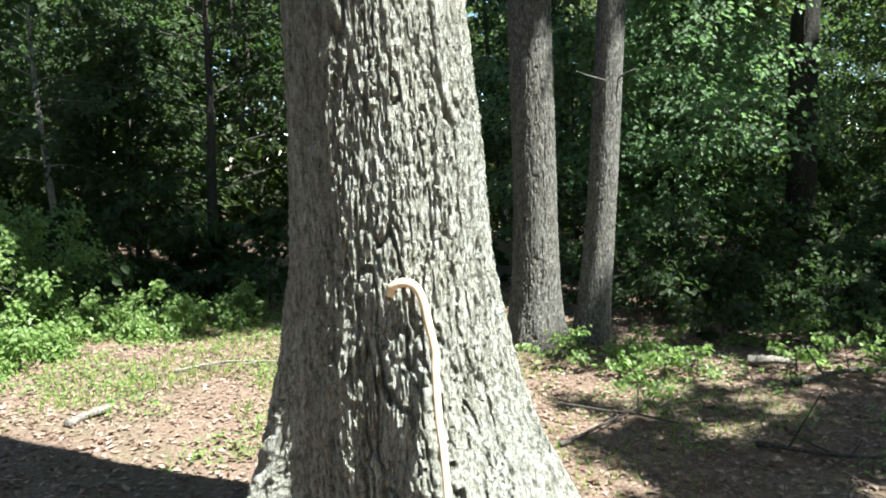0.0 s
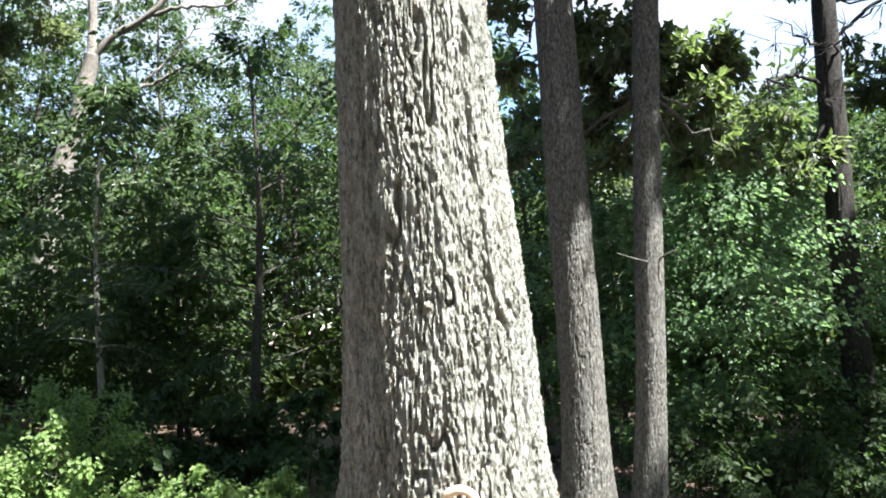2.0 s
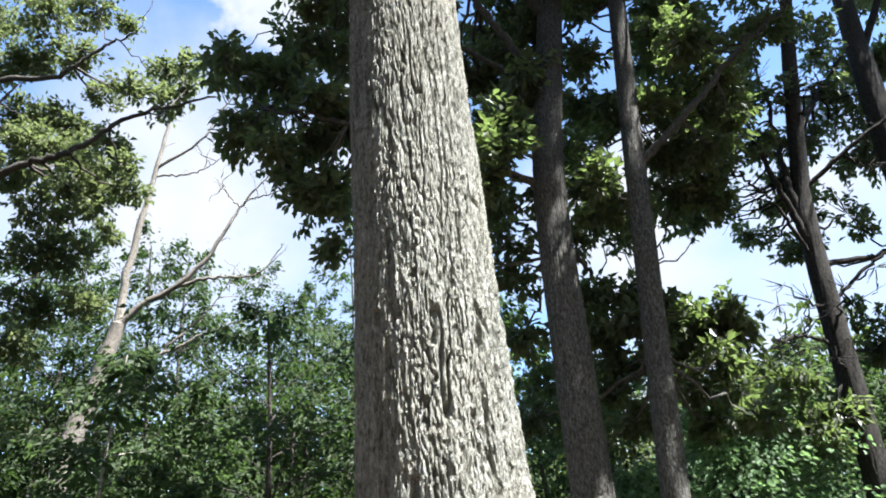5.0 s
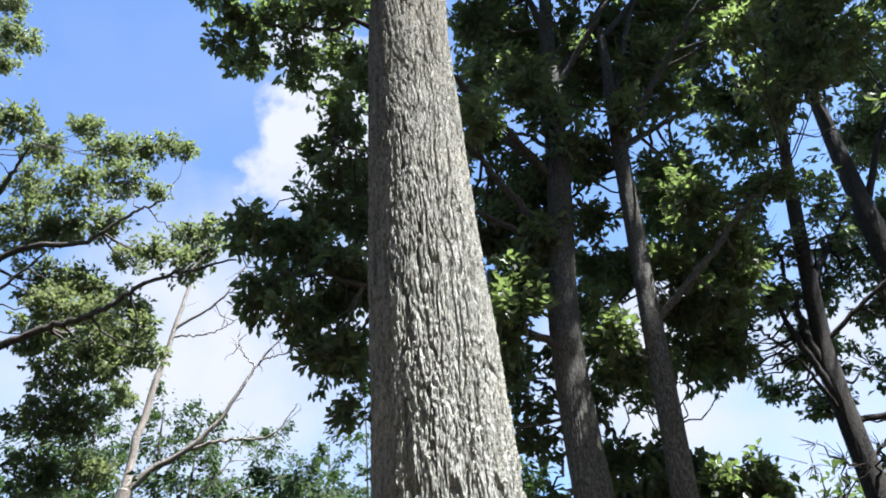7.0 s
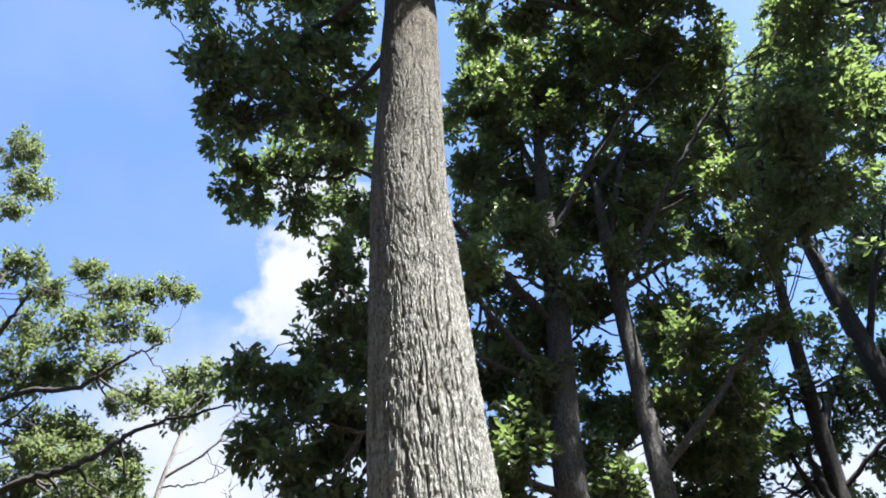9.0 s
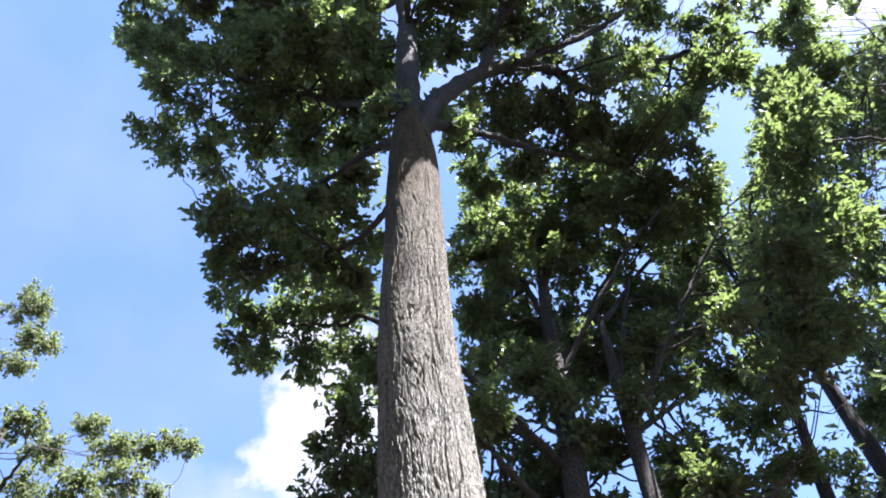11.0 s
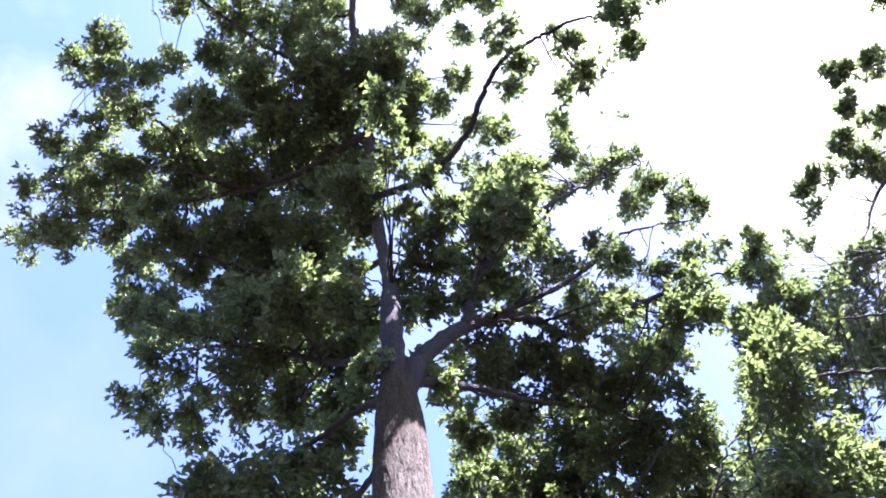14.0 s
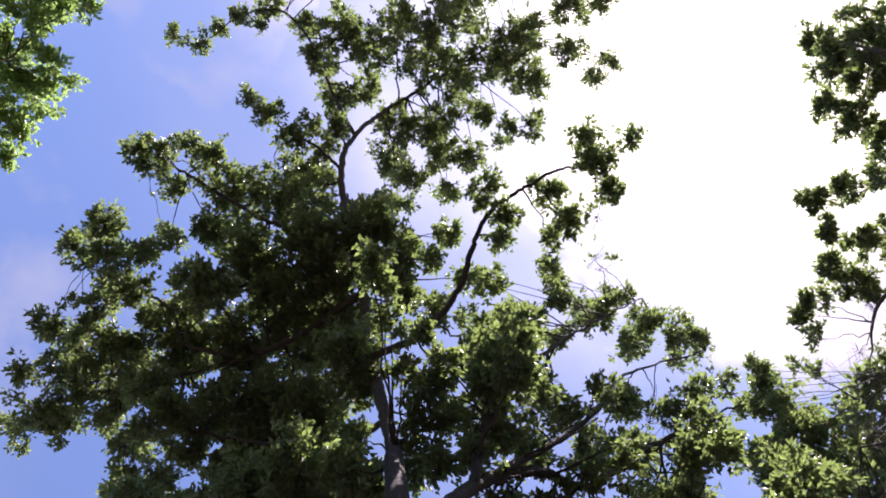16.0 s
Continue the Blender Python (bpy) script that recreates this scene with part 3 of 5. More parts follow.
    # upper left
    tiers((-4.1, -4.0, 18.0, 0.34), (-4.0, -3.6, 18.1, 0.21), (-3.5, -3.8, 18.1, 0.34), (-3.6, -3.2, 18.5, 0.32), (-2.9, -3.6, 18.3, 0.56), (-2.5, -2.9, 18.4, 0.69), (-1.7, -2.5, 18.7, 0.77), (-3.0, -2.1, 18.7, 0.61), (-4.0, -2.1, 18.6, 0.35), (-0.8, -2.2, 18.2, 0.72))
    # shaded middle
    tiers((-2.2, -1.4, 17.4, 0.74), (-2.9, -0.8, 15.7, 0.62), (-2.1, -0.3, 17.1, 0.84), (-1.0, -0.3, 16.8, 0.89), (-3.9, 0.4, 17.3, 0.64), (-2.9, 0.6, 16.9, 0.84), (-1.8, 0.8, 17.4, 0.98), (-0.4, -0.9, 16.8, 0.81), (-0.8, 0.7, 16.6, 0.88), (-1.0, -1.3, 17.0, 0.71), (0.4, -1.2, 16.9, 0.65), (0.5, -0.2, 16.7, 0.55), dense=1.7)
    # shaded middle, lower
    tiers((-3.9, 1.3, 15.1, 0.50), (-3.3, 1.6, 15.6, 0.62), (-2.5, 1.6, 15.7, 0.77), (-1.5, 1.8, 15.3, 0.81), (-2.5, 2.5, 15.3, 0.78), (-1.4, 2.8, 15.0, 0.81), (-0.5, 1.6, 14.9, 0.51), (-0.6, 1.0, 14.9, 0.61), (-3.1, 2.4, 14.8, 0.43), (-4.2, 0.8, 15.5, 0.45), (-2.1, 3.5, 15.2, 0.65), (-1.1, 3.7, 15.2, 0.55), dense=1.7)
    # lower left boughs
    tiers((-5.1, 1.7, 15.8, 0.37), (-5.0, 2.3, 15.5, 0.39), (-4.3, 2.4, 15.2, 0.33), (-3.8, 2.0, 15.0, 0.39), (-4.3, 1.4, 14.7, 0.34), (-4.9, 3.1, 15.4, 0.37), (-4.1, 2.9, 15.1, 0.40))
    # top left
    boughs((-1.6, -4.7, 18.6, 0.27), (-1.2, -4.3, 18.7, 0.38), (-0.9, -3.6, 18.7, 0.43), (-0.2, -3.7, 19.1, 0.57), (0.3, -3.6, 18.4, 0.34), (-1.0, -3.0, 19.1, 0.49), (-0.3, -2.9, 18.9, 0.53))
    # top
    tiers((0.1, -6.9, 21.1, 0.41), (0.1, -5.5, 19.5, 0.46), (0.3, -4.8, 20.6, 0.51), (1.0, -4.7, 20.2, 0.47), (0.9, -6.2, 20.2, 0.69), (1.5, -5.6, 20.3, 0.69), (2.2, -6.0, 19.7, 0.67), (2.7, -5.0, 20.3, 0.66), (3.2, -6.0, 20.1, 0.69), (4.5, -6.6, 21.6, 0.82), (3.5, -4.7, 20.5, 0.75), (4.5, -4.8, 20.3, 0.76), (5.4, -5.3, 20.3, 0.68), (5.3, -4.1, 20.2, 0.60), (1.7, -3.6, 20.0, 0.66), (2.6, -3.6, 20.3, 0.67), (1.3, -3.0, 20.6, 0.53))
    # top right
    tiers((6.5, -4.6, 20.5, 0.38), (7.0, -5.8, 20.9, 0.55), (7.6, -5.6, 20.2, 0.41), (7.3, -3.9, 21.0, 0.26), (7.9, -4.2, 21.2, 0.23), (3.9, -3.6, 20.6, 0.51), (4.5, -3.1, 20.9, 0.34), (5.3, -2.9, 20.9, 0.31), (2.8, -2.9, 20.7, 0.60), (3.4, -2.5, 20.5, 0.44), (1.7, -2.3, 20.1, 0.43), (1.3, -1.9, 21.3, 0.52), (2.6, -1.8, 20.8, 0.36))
    # top, over the clearing
    boughs((1.6, -8.1, 20.9, 0.80), (3.1, -8.0, 21.0, 0.89), (4.7, -7.8, 20.9, 0.90), (6.2, -7.3, 21.2, 0.83), (8.1, -7.2, 21.9, 0.70), (0.3, -8.1, 20.8, 0.64), (2.9, -9.7, 21.7, 0.86), (4.8, -9.7, 21.8, 1.05), (6.5, -8.7, 21.3, 0.94), (7.9, -8.2, 21.1, 0.69))
    # thin top branch
    boughs((-3.1, -7.1, 20.4, 0.26), (-2.6, -6.9, 20.6, 0.28), (-2.1, -7.3, 21.0, 0.29), (-1.5, -7.4, 20.7, 0.34), (-0.7, -7.6, 21.1, 0.41), (-1.1, -7.2, 21.2, 0.16))
    # bough against the sun
    boughs((2.4, -1.2, 14.4, 0.34), (2.6, -0.7, 14.6, 0.28), (2.5, -0.3, 15.0, 0.27), (3.6, -0.9, 14.8, 0.37), (4.3, -1.7, 14.2, 0.24), (4.5, -1.2, 14.6, 0.48), (4.6, -0.6, 14.4, 0.37), (4.3, -0.2, 14.6, 0.31), (3.6, -0.3, 14.2, 0.34), (3.4, -0.0, 14.7, 0.18), (5.3, -1.5, 14.7, 0.12), dense=1.3)
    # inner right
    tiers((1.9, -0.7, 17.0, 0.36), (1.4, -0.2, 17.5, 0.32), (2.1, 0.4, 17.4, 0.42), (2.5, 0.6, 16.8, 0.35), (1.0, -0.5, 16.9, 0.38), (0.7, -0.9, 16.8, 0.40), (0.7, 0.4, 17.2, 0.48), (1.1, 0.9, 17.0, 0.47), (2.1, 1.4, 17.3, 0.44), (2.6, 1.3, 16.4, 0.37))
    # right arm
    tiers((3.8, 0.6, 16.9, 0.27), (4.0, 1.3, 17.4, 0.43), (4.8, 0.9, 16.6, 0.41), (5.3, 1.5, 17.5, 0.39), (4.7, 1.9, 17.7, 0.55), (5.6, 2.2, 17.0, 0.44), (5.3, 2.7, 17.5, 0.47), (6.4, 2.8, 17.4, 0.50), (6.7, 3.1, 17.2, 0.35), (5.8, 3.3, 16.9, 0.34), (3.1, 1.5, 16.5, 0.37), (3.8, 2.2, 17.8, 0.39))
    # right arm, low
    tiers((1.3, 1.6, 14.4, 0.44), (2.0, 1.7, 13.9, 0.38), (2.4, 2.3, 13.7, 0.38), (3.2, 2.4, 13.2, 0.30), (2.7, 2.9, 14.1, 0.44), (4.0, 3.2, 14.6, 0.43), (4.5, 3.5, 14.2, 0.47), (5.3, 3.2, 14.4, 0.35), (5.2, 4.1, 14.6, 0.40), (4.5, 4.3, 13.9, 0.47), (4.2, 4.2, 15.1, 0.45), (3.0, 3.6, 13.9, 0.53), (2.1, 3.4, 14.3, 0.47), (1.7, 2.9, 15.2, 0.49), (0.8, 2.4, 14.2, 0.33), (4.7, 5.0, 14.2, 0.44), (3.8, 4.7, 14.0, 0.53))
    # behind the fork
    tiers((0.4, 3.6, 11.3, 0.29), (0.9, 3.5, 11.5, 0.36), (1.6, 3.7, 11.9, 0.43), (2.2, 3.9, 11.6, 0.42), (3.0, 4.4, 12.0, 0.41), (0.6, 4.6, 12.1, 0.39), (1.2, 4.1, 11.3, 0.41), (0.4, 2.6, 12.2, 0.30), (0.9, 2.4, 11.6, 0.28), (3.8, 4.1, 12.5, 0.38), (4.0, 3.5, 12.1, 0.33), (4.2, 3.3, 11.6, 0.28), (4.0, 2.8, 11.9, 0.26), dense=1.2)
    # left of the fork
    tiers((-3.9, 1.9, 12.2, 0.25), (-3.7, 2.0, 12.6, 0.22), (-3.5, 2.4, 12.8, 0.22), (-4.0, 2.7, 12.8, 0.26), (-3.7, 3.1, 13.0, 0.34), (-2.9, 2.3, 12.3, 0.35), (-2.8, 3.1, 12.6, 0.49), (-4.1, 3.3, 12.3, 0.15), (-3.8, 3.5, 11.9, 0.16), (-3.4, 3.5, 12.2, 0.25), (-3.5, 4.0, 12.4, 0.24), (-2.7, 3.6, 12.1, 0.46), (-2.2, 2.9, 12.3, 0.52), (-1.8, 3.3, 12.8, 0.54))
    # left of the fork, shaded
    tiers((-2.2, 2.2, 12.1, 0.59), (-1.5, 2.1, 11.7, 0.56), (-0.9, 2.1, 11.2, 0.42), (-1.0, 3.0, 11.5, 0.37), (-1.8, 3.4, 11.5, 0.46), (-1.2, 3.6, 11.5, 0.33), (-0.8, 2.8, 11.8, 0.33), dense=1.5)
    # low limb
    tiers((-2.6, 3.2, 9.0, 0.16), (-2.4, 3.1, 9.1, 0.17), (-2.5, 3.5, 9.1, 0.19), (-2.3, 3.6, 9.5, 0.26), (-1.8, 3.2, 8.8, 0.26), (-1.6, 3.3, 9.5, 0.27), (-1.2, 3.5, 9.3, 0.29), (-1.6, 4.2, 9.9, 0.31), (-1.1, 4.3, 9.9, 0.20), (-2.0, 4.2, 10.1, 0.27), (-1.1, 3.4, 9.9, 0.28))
    # lowest limb
    boughs((-2.6, 3.7, 8.9, 0.17), (-2.5, 4.2, 9.4, 0.23), (-2.1, 4.0, 9.3, 0.25), (-1.6, 3.8, 8.7, 0.23), (-1.3, 4.0, 8.8, 0.19), (-1.1, 4.1, 8.7, 0.14))
    # by the fork
    boughs((0.2, 2.7, 9.2, 0.16), (-0.8, 2.8, 9.7, 0.17), (0.0, 2.7, 9.6, 0.09), (-0.5, 2.3, 9.0, 0.11))
    # beside the leader
    boughs((0.1, 2.2, 12.9, 0.28), (0.3, 2.6, 13.1, 0.29), (0.3, 1.8, 12.9, 0.28), (0.2, 1.2, 12.4, 0.27), (0.6, 1.6, 13.1, 0.34), (-0.0, 2.9, 12.9, 0.23), (-0.7, 2.7, 12.6, 0.33), (-0.7, 2.1, 13.0, 0.34), (-0.9, 3.5, 12.9, 0.31), (-1.2, 3.1, 12.9, 0.43), (0.6, 0.9, 12.8, 0.29), (0.9, 1.4, 13.0, 0.37), (0.2, 0.5, 12.6, 0.29), (0.2, -0.1, 12.8, 0.32), (0.1, -0.5, 12.7, 0.32), (0.6, 2.2, 13.0, 0.30), (1.0, 2.4, 12.8, 0.34), (1.4, 1.9, 12.7, 0.33), (1.4, 2.6, 12.6, 0.33), (1.9, 2.3, 12.7, 0.34))
    # inner boughs that keep the sun from the fork
    boughs((1.8, 1.3, 12.0, 0.38), (1.8, 1.3, 12.8, 0.4), (2.1, 1.15, 13.3, 0.4), (1.6, 1.4, 11.4, 0.34), (1.5, 1.45, 12.3, 0.36), (2.2, 1.1, 14.1, 0.4), (1.3, 1.6, 11.8, 0.3), dense=1.6)
    # along the right limb
    boughs((0.5, 3.4, 11.9, 0.23), (0.8, 3.1, 11.6, 0.28), (1.2, 3.2, 11.7, 0.31), (1.3, 2.7, 11.1, 0.26), (2.0, 3.0, 12.3, 0.37), (2.5, 3.2, 12.1, 0.36), (2.9, 3.2, 11.7, 0.35), (3.4, 2.8, 12.0, 0.37), (2.7, 2.5, 11.9, 0.35), (2.1, 2.4, 11.6, 0.31), (1.9, 3.5, 12.1, 0.35), (2.4, 3.7, 11.7, 0.34), (1.1, 3.8, 11.7, 0.33), (1.8, 4.0, 11.6, 0.37), (2.6, 4.4, 11.9, 0.39), (3.3, 4.0, 11.8, 0.35), dense=0.6)
    # low right boughs that catch the sun
    boughs((3.0, 4.4, 12.0, 0.42), (3.7, 4.7, 12.1, 0.43), (4.4, 5.5, 12.8, 0.47), (3.4, 5.5, 12.4, 0.51), (3.8, 5.5, 11.6, 0.45), (2.8, 5.7, 12.2, 0.46), (3.4, 6.3, 12.0, 0.51), (4.3, 6.7, 12.2, 0.39), (2.7, 6.4, 11.6, 0.50), (3.7, 7.2, 12.3, 0.48), dense=0.7)
    crown.finish(OAK_LEAF, 0.115, OAK_HALF)


build_oak()


# ---- other tall trees ----
def build_tree(name, label, base, axis_pts, radii, limbs, bark, leaf, seed, segs=72, size=0.14, half=PLAIN_HALF, per=8, relief=0.014, group="", twigs=True, clumps=(), deep=True, dense=1.0):
    """A tree with one stem through the given places; its limbs carry leaves, or boughs that end in clumps."""
    rng = np.random.default_rng(seed)
    base = np.array(base, dtype=float)
    tree = thing(name, label, "tree", tuple(base), group=group)
    p = spline(np.array(axis_pts, dtype=float) - base, 60)
    zz = p[:, 2]
    s = Soup()
    rows = np.concatenate([np.arange(zz[0], 3.2, 0.018), np.arange(3.2, zz[-1], 0.05)]) if segs > 70 else np.arange(zz[0], zz[-1], 0.12)
    rz, rr = radii
    bark_trunk(s, lambda z: (np.interp(z, zz, p[:, 0]), np.interp(z, zz, p[:, 1])), smooth_curve(rz, rr), segs, rows, seed, cell=0.024 if segs > 70 else 0.05, long=0.2, depth=relief, flare=(4, 0.6, 0.15))
    part("trunk", s, bark, tree, smooth=False)
    if clumps:
        crown = Crown(tree, base, bark, rng)
        upper = p[p[:, 2] > 0.3 * zz[-1]] + base
        crown.limb(upper[::6], radii[1][-2], 0.02)
        for pts, r0, reach, count, first in limbs:
            crown.limb(pts, r0, 0.012)
        crown.boughs(*[q for q in clumps if q[2] <= 4.8 or not deep], dense=dense)
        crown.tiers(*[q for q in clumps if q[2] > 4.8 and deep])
        crown.finish(leaf, size, half)
        return tree
    fol = Foliage()
    for pts, r0, reach, count, first in limbs:
        n = 18
        path = spline(np.array(pts, dtype=float) - base, n)
        path[1:] += 0.04 * rng.normal(0, 1, (n - 1, 3)) * np.linspace(0.1, 1, n - 1)[:, None]
        limb = Soup()
        tube(limb, path, np.linspace(r0, 0.012, n), 8, 0.1, seed)
        limb_ob = part("limb", limb, bark, tree)
        wood = Soup()
        clothe(wood, fol, path, r0, reach, count, rng, first, per=per, twigs=twigs)
        part("branchwork", wood, bark, limb_ob, kind="stuff")
    lv = Soup()
    fol.mesh(lv, size, half, rng, base)
    part("crown", lv, leaf, tree, smooth=False, kind="stuff")
    return tree


# clumps of the neighbouring crowns: centre and radius of each
SLIM_a = ((-2.5, 5.6, 6.8, 0.18), (-2.3, 5.8, 6.7, 0.27), (-2.2, 5.6, 5.9, 0.22), (-1.8, 5.1, 5.3, 0.17), (-1.9, 5.8, 6.5, 0.30), (-1.5, 5.6, 6.8, 0.33), (-1.4, 5.3, 5.9, 0.29), (-1.6, 5.7, 5.7, 0.24), (-1.2, 5.6, 6.6, 0.26), (-1.2, 5.6, 5.9, 0.27), (-1.6, 5.5, 5.1, 0.15), (-1.3, 5.7, 5.2, 0.23), (-1.5, 5.3, 7.1, 0.22), (-1.4, 5.5, 7.9, 0.32), (-1.5, 5.4, 8.1, 0.22), (-1.2, 5.7, 7.3, 0.27), (-1.2, 5.5, 8.8, 0.27), (0.2, 5.8, 10.1, 0.43), (0.2, 5.4, 10.9, 0.36), (0.4, 5.5, 8.7, 0.45), (0.1, 4.5, 6.8, 0.23), (1.0, 6.6, 10.2, 0.55))
SLIM_b = ((0.8, 6.3, 11.1, 0.57), (0.9, 5.5, 7.9, 0.35), (-0.0, 6.1, 6.7, 0.27), (0.3, 5.8, 6.7, 0.24), (0.2, 5.4, 5.7, 0.23), (-0.0, 6.2, 5.9, 0.19), (0.5, 5.5, 6.2, 0.30), (0.3, 5.5, 5.5, 0.23), (0.1, 5.3, 4.9, 0.21), (0.7, 5.9, 7.1, 0.32), (1.0, 5.7, 7.4, 0.32), (0.5, 7.0, 7.1, 0.45), (0.3, 5.2, 5.1, 0.26), (0.2, 6.4, 5.2, 0.25), (0.7, 6.0, 6.1, 0.25), (0.3, 6.0, 4.6, 0.19), (0.3, 6.1, 4.3, 0.17), (-1.5, 5.4, 5.0, 0.17), (-1.4, 6.1, 5.3, 0.22), (-1.3, 5.8, 4.6, 0.17), (1.5, 7.5, 7.0, 0.32), (1.1, 6.3, 5.5, 0.25))
SLIM_c = ((1.2, 6.1, 4.9, 0.21), (0.9, 6.1, 4.7, 0.15), (0.3, 5.9, 3.7, 0.21), (-1.3, 5.8, 5.9, 0.22))
SLIM_INNER = ((0.1, 6.2, 8.1, 0.34), (0.5, 6.4, 7.8, 0.33), (0.2, 6.2, 7.3, 0.3), (0.5, 6.3, 7.1, 0.3), (0.0, 6.2, 6.7, 0.28))
THIN_INNER = ((2.5, 6.6, 7.8, 0.3), (2.2, 6.5, 7.1, 0.3), (2.4, 6.8, 6.8, 0.32), (1.5, 6.5, 6.3, 0.27), (1.2, 6.7, 5.3, 0.25), (2.8, 6.9, 7.5, 0.34), (2.7, 7.1, 6.6, 0.35), (2.6, 7.2, 6.1, 0.34), (2.1, 6.7, 5.9, 0.28), (2.7, 7.3, 5.6, 0.3), (1.6, 6.8, 5.2, 0.26))
THIN_LOW = ((1.2, 7.3, 4.5, 0.29), (1.4, 6.6, 4.3, 0.24), (1.2, 7.2, 4.1, 0.28), (1.6, 7.0, 4.1, 0.25), (1.3, 7.0, 3.7, 0.27), (1.8, 6.9, 4.2, 0.24), (1.9, 6.8, 4.0, 0.26), (2.3, 6.9, 4.0, 0.30), (2.5, 7.0, 4.0, 0.27), (1.9, 6.8, 3.6, 0.25), (2.1, 6.4, 3.5, 0.23), (1.7, 6.9, 3.7, 0.25))
SHADED_LOW = ((3.2, 7.6, 4.4, 0.34), (3.5, 7.5, 4.4, 0.31), (3.6, 7.3, 4.2, 0.27), (3.1, 7.5, 4.0, 0.28), (3.4, 7.6, 3.9, 0.35), (3.9, 7.5, 4.5, 0.28), (3.7, 7.7, 3.8, 0.33), (3.3, 7.8, 3.7, 0.34))
SLIM_HIGH = ((-2.9, 5.0, 9.9, 0.22), (-3.0, 5.2, 9.5, 0.17), (-2.8, 5.3, 9.9, 0.25), (-2.8, 5.8, 9.8, 0.18), (-2.5, 5.4, 10.4, 0.28), (-2.3, 5.7, 9.9, 0.30), (-2.1, 5.9, 9.6, 0.22), (-1.7, 5.3, 10.0, 0.33), (-1.7, 6.0, 10.1, 0.28), (-1.9, 5.4, 10.8, 0.25), (-1.4, 5.5, 10.3, 0.28), (-1.3, 5.8, 9.6, 0.25), (-2.2, 4.8, 10.1, 0.23), (-1.5, 5.4, 10.8, 0.22))
THIN_TOP = ((0.3, 7.0, 10.4, 0.46), (0.7, 5.4, 8.2, 0.35), (1.4, 6.5, 9.2, 0.49), (1.9, 6.1, 9.0, 0.40), (1.4, 6.1, 9.8, 0.51), (2.0, 6.2, 10.1, 0.44), (2.1, 5.6, 8.7, 0.38), (2.8, 6.2, 10.4, 0.42), (2.8, 6.0, 9.3, 0.38), (4.1, 7.5, 12.2, 0.44), (0.7, 6.4, 10.3, 0.44), (0.3, 6.2, 10.7, 0.39), (3.4, 6.2, 9.7, 0.35), (2.4, 6.1, 8.6, 0.39))
THIN_HIGH = ((3.6, 4.6, 7.6, 0.5), (4.0, 4.3, 8.4, 0.5), (3.2, 4.9, 7.3, 0.4), (4.4, 4.4, 9.2, 0.55), (3.5, 4.2, 8.2, 0.45), (4.2, 3.8, 9.6, 0.5), (4.6, 3.6, 10.4, 0.5), (3.9, 4.8, 8.9, 0.45))
THIN_a = ((1.4, 5.9, 7.5, 0.36), (1.2, 6.1, 6.8, 0.25), (1.3, 6.9, 6.8, 0.34), (1.0, 6.5, 5.9, 0.24), (1.7, 5.5, 7.7, 0.25), (2.1, 6.2, 7.1, 0.26), (1.8, 6.0, 6.0, 0.17), (2.1, 6.3, 7.6, 0.27), (2.2, 5.6, 6.5, 0.30), (2.5, 6.3, 6.5, 0.32), (2.1, 6.3, 6.0, 0.31), (2.0, 6.8, 5.9, 0.25), (2.4, 6.3, 5.7, 0.31), (2.7, 6.4, 6.1, 0.32), (1.1, 5.6, 5.0, 0.23), (2.2, 7.1, 5.6, 0.33), (1.1, 6.6, 4.3, 0.31), (1.4, 6.3, 3.9, 0.35), (1.2, 6.9, 3.9, 0.29), (1.1, 7.2, 3.5, 0.32), (2.1, 7.6, 4.3, 0.35), (2.1, 7.0, 3.8, 0.29))
THIN_b = ((2.3, 6.7, 4.0, 0.25), (1.8, 6.6, 3.3, 0.27), (2.5, 7.4, 3.5, 0.27), (2.8, 7.8, 4.5, 0.19), (2.1, 7.1, 3.1, 0.32), (2.3, 6.4, 3.0, 0.23), (1.2, 6.5, 3.0, 0.29), (0.6, 7.8, 3.7, 0.27), (0.4, 7.1, 3.3, 0.25), (3.4, 6.1, 10.3, 0.49), (3.7, 6.5, 11.8, 0.47), (2.5, 4.3, 7.4, 0.23), (3.0, 5.5, 11.3, 0.48), (4.0, 6.1, 12.0, 0.47), (2.5, 6.3, 10.6, 0.53), (1.6, 5.9, 9.3, 0.46), (2.4, 6.3, 9.6, 0.35), (1.7, 5.7, 11.0, 0.56), (1.4, 5.9, 12.3, 0.62), (2.5, 5.7, 12.9, 0.65), (3.1, 5.1, 12.0, 0.50), (3.9, 5.2, 11.7, 0.40))
THIN_c = ((0.7, 5.8, 13.6, 0.55), (0.9, 5.3, 11.4, 0.47), (2.7, 6.2, 9.2, 0.31), (2.4, 6.2, 12.0, 0.52), (0.5, 5.6, 12.1, 0.60), (1.3, 5.7, 12.9, 0.64), (2.2, 5.5, 13.0, 0.64), (2.5, 5.2, 11.6, 0.58), (2.8, 5.4, 13.6, 0.56), (3.2, 5.2, 12.0, 0.51), (3.3, 5.6, 11.5, 0.46), (1.7, 6.1, 12.3, 0.63), (0.7, 5.4, 10.7, 0.53))
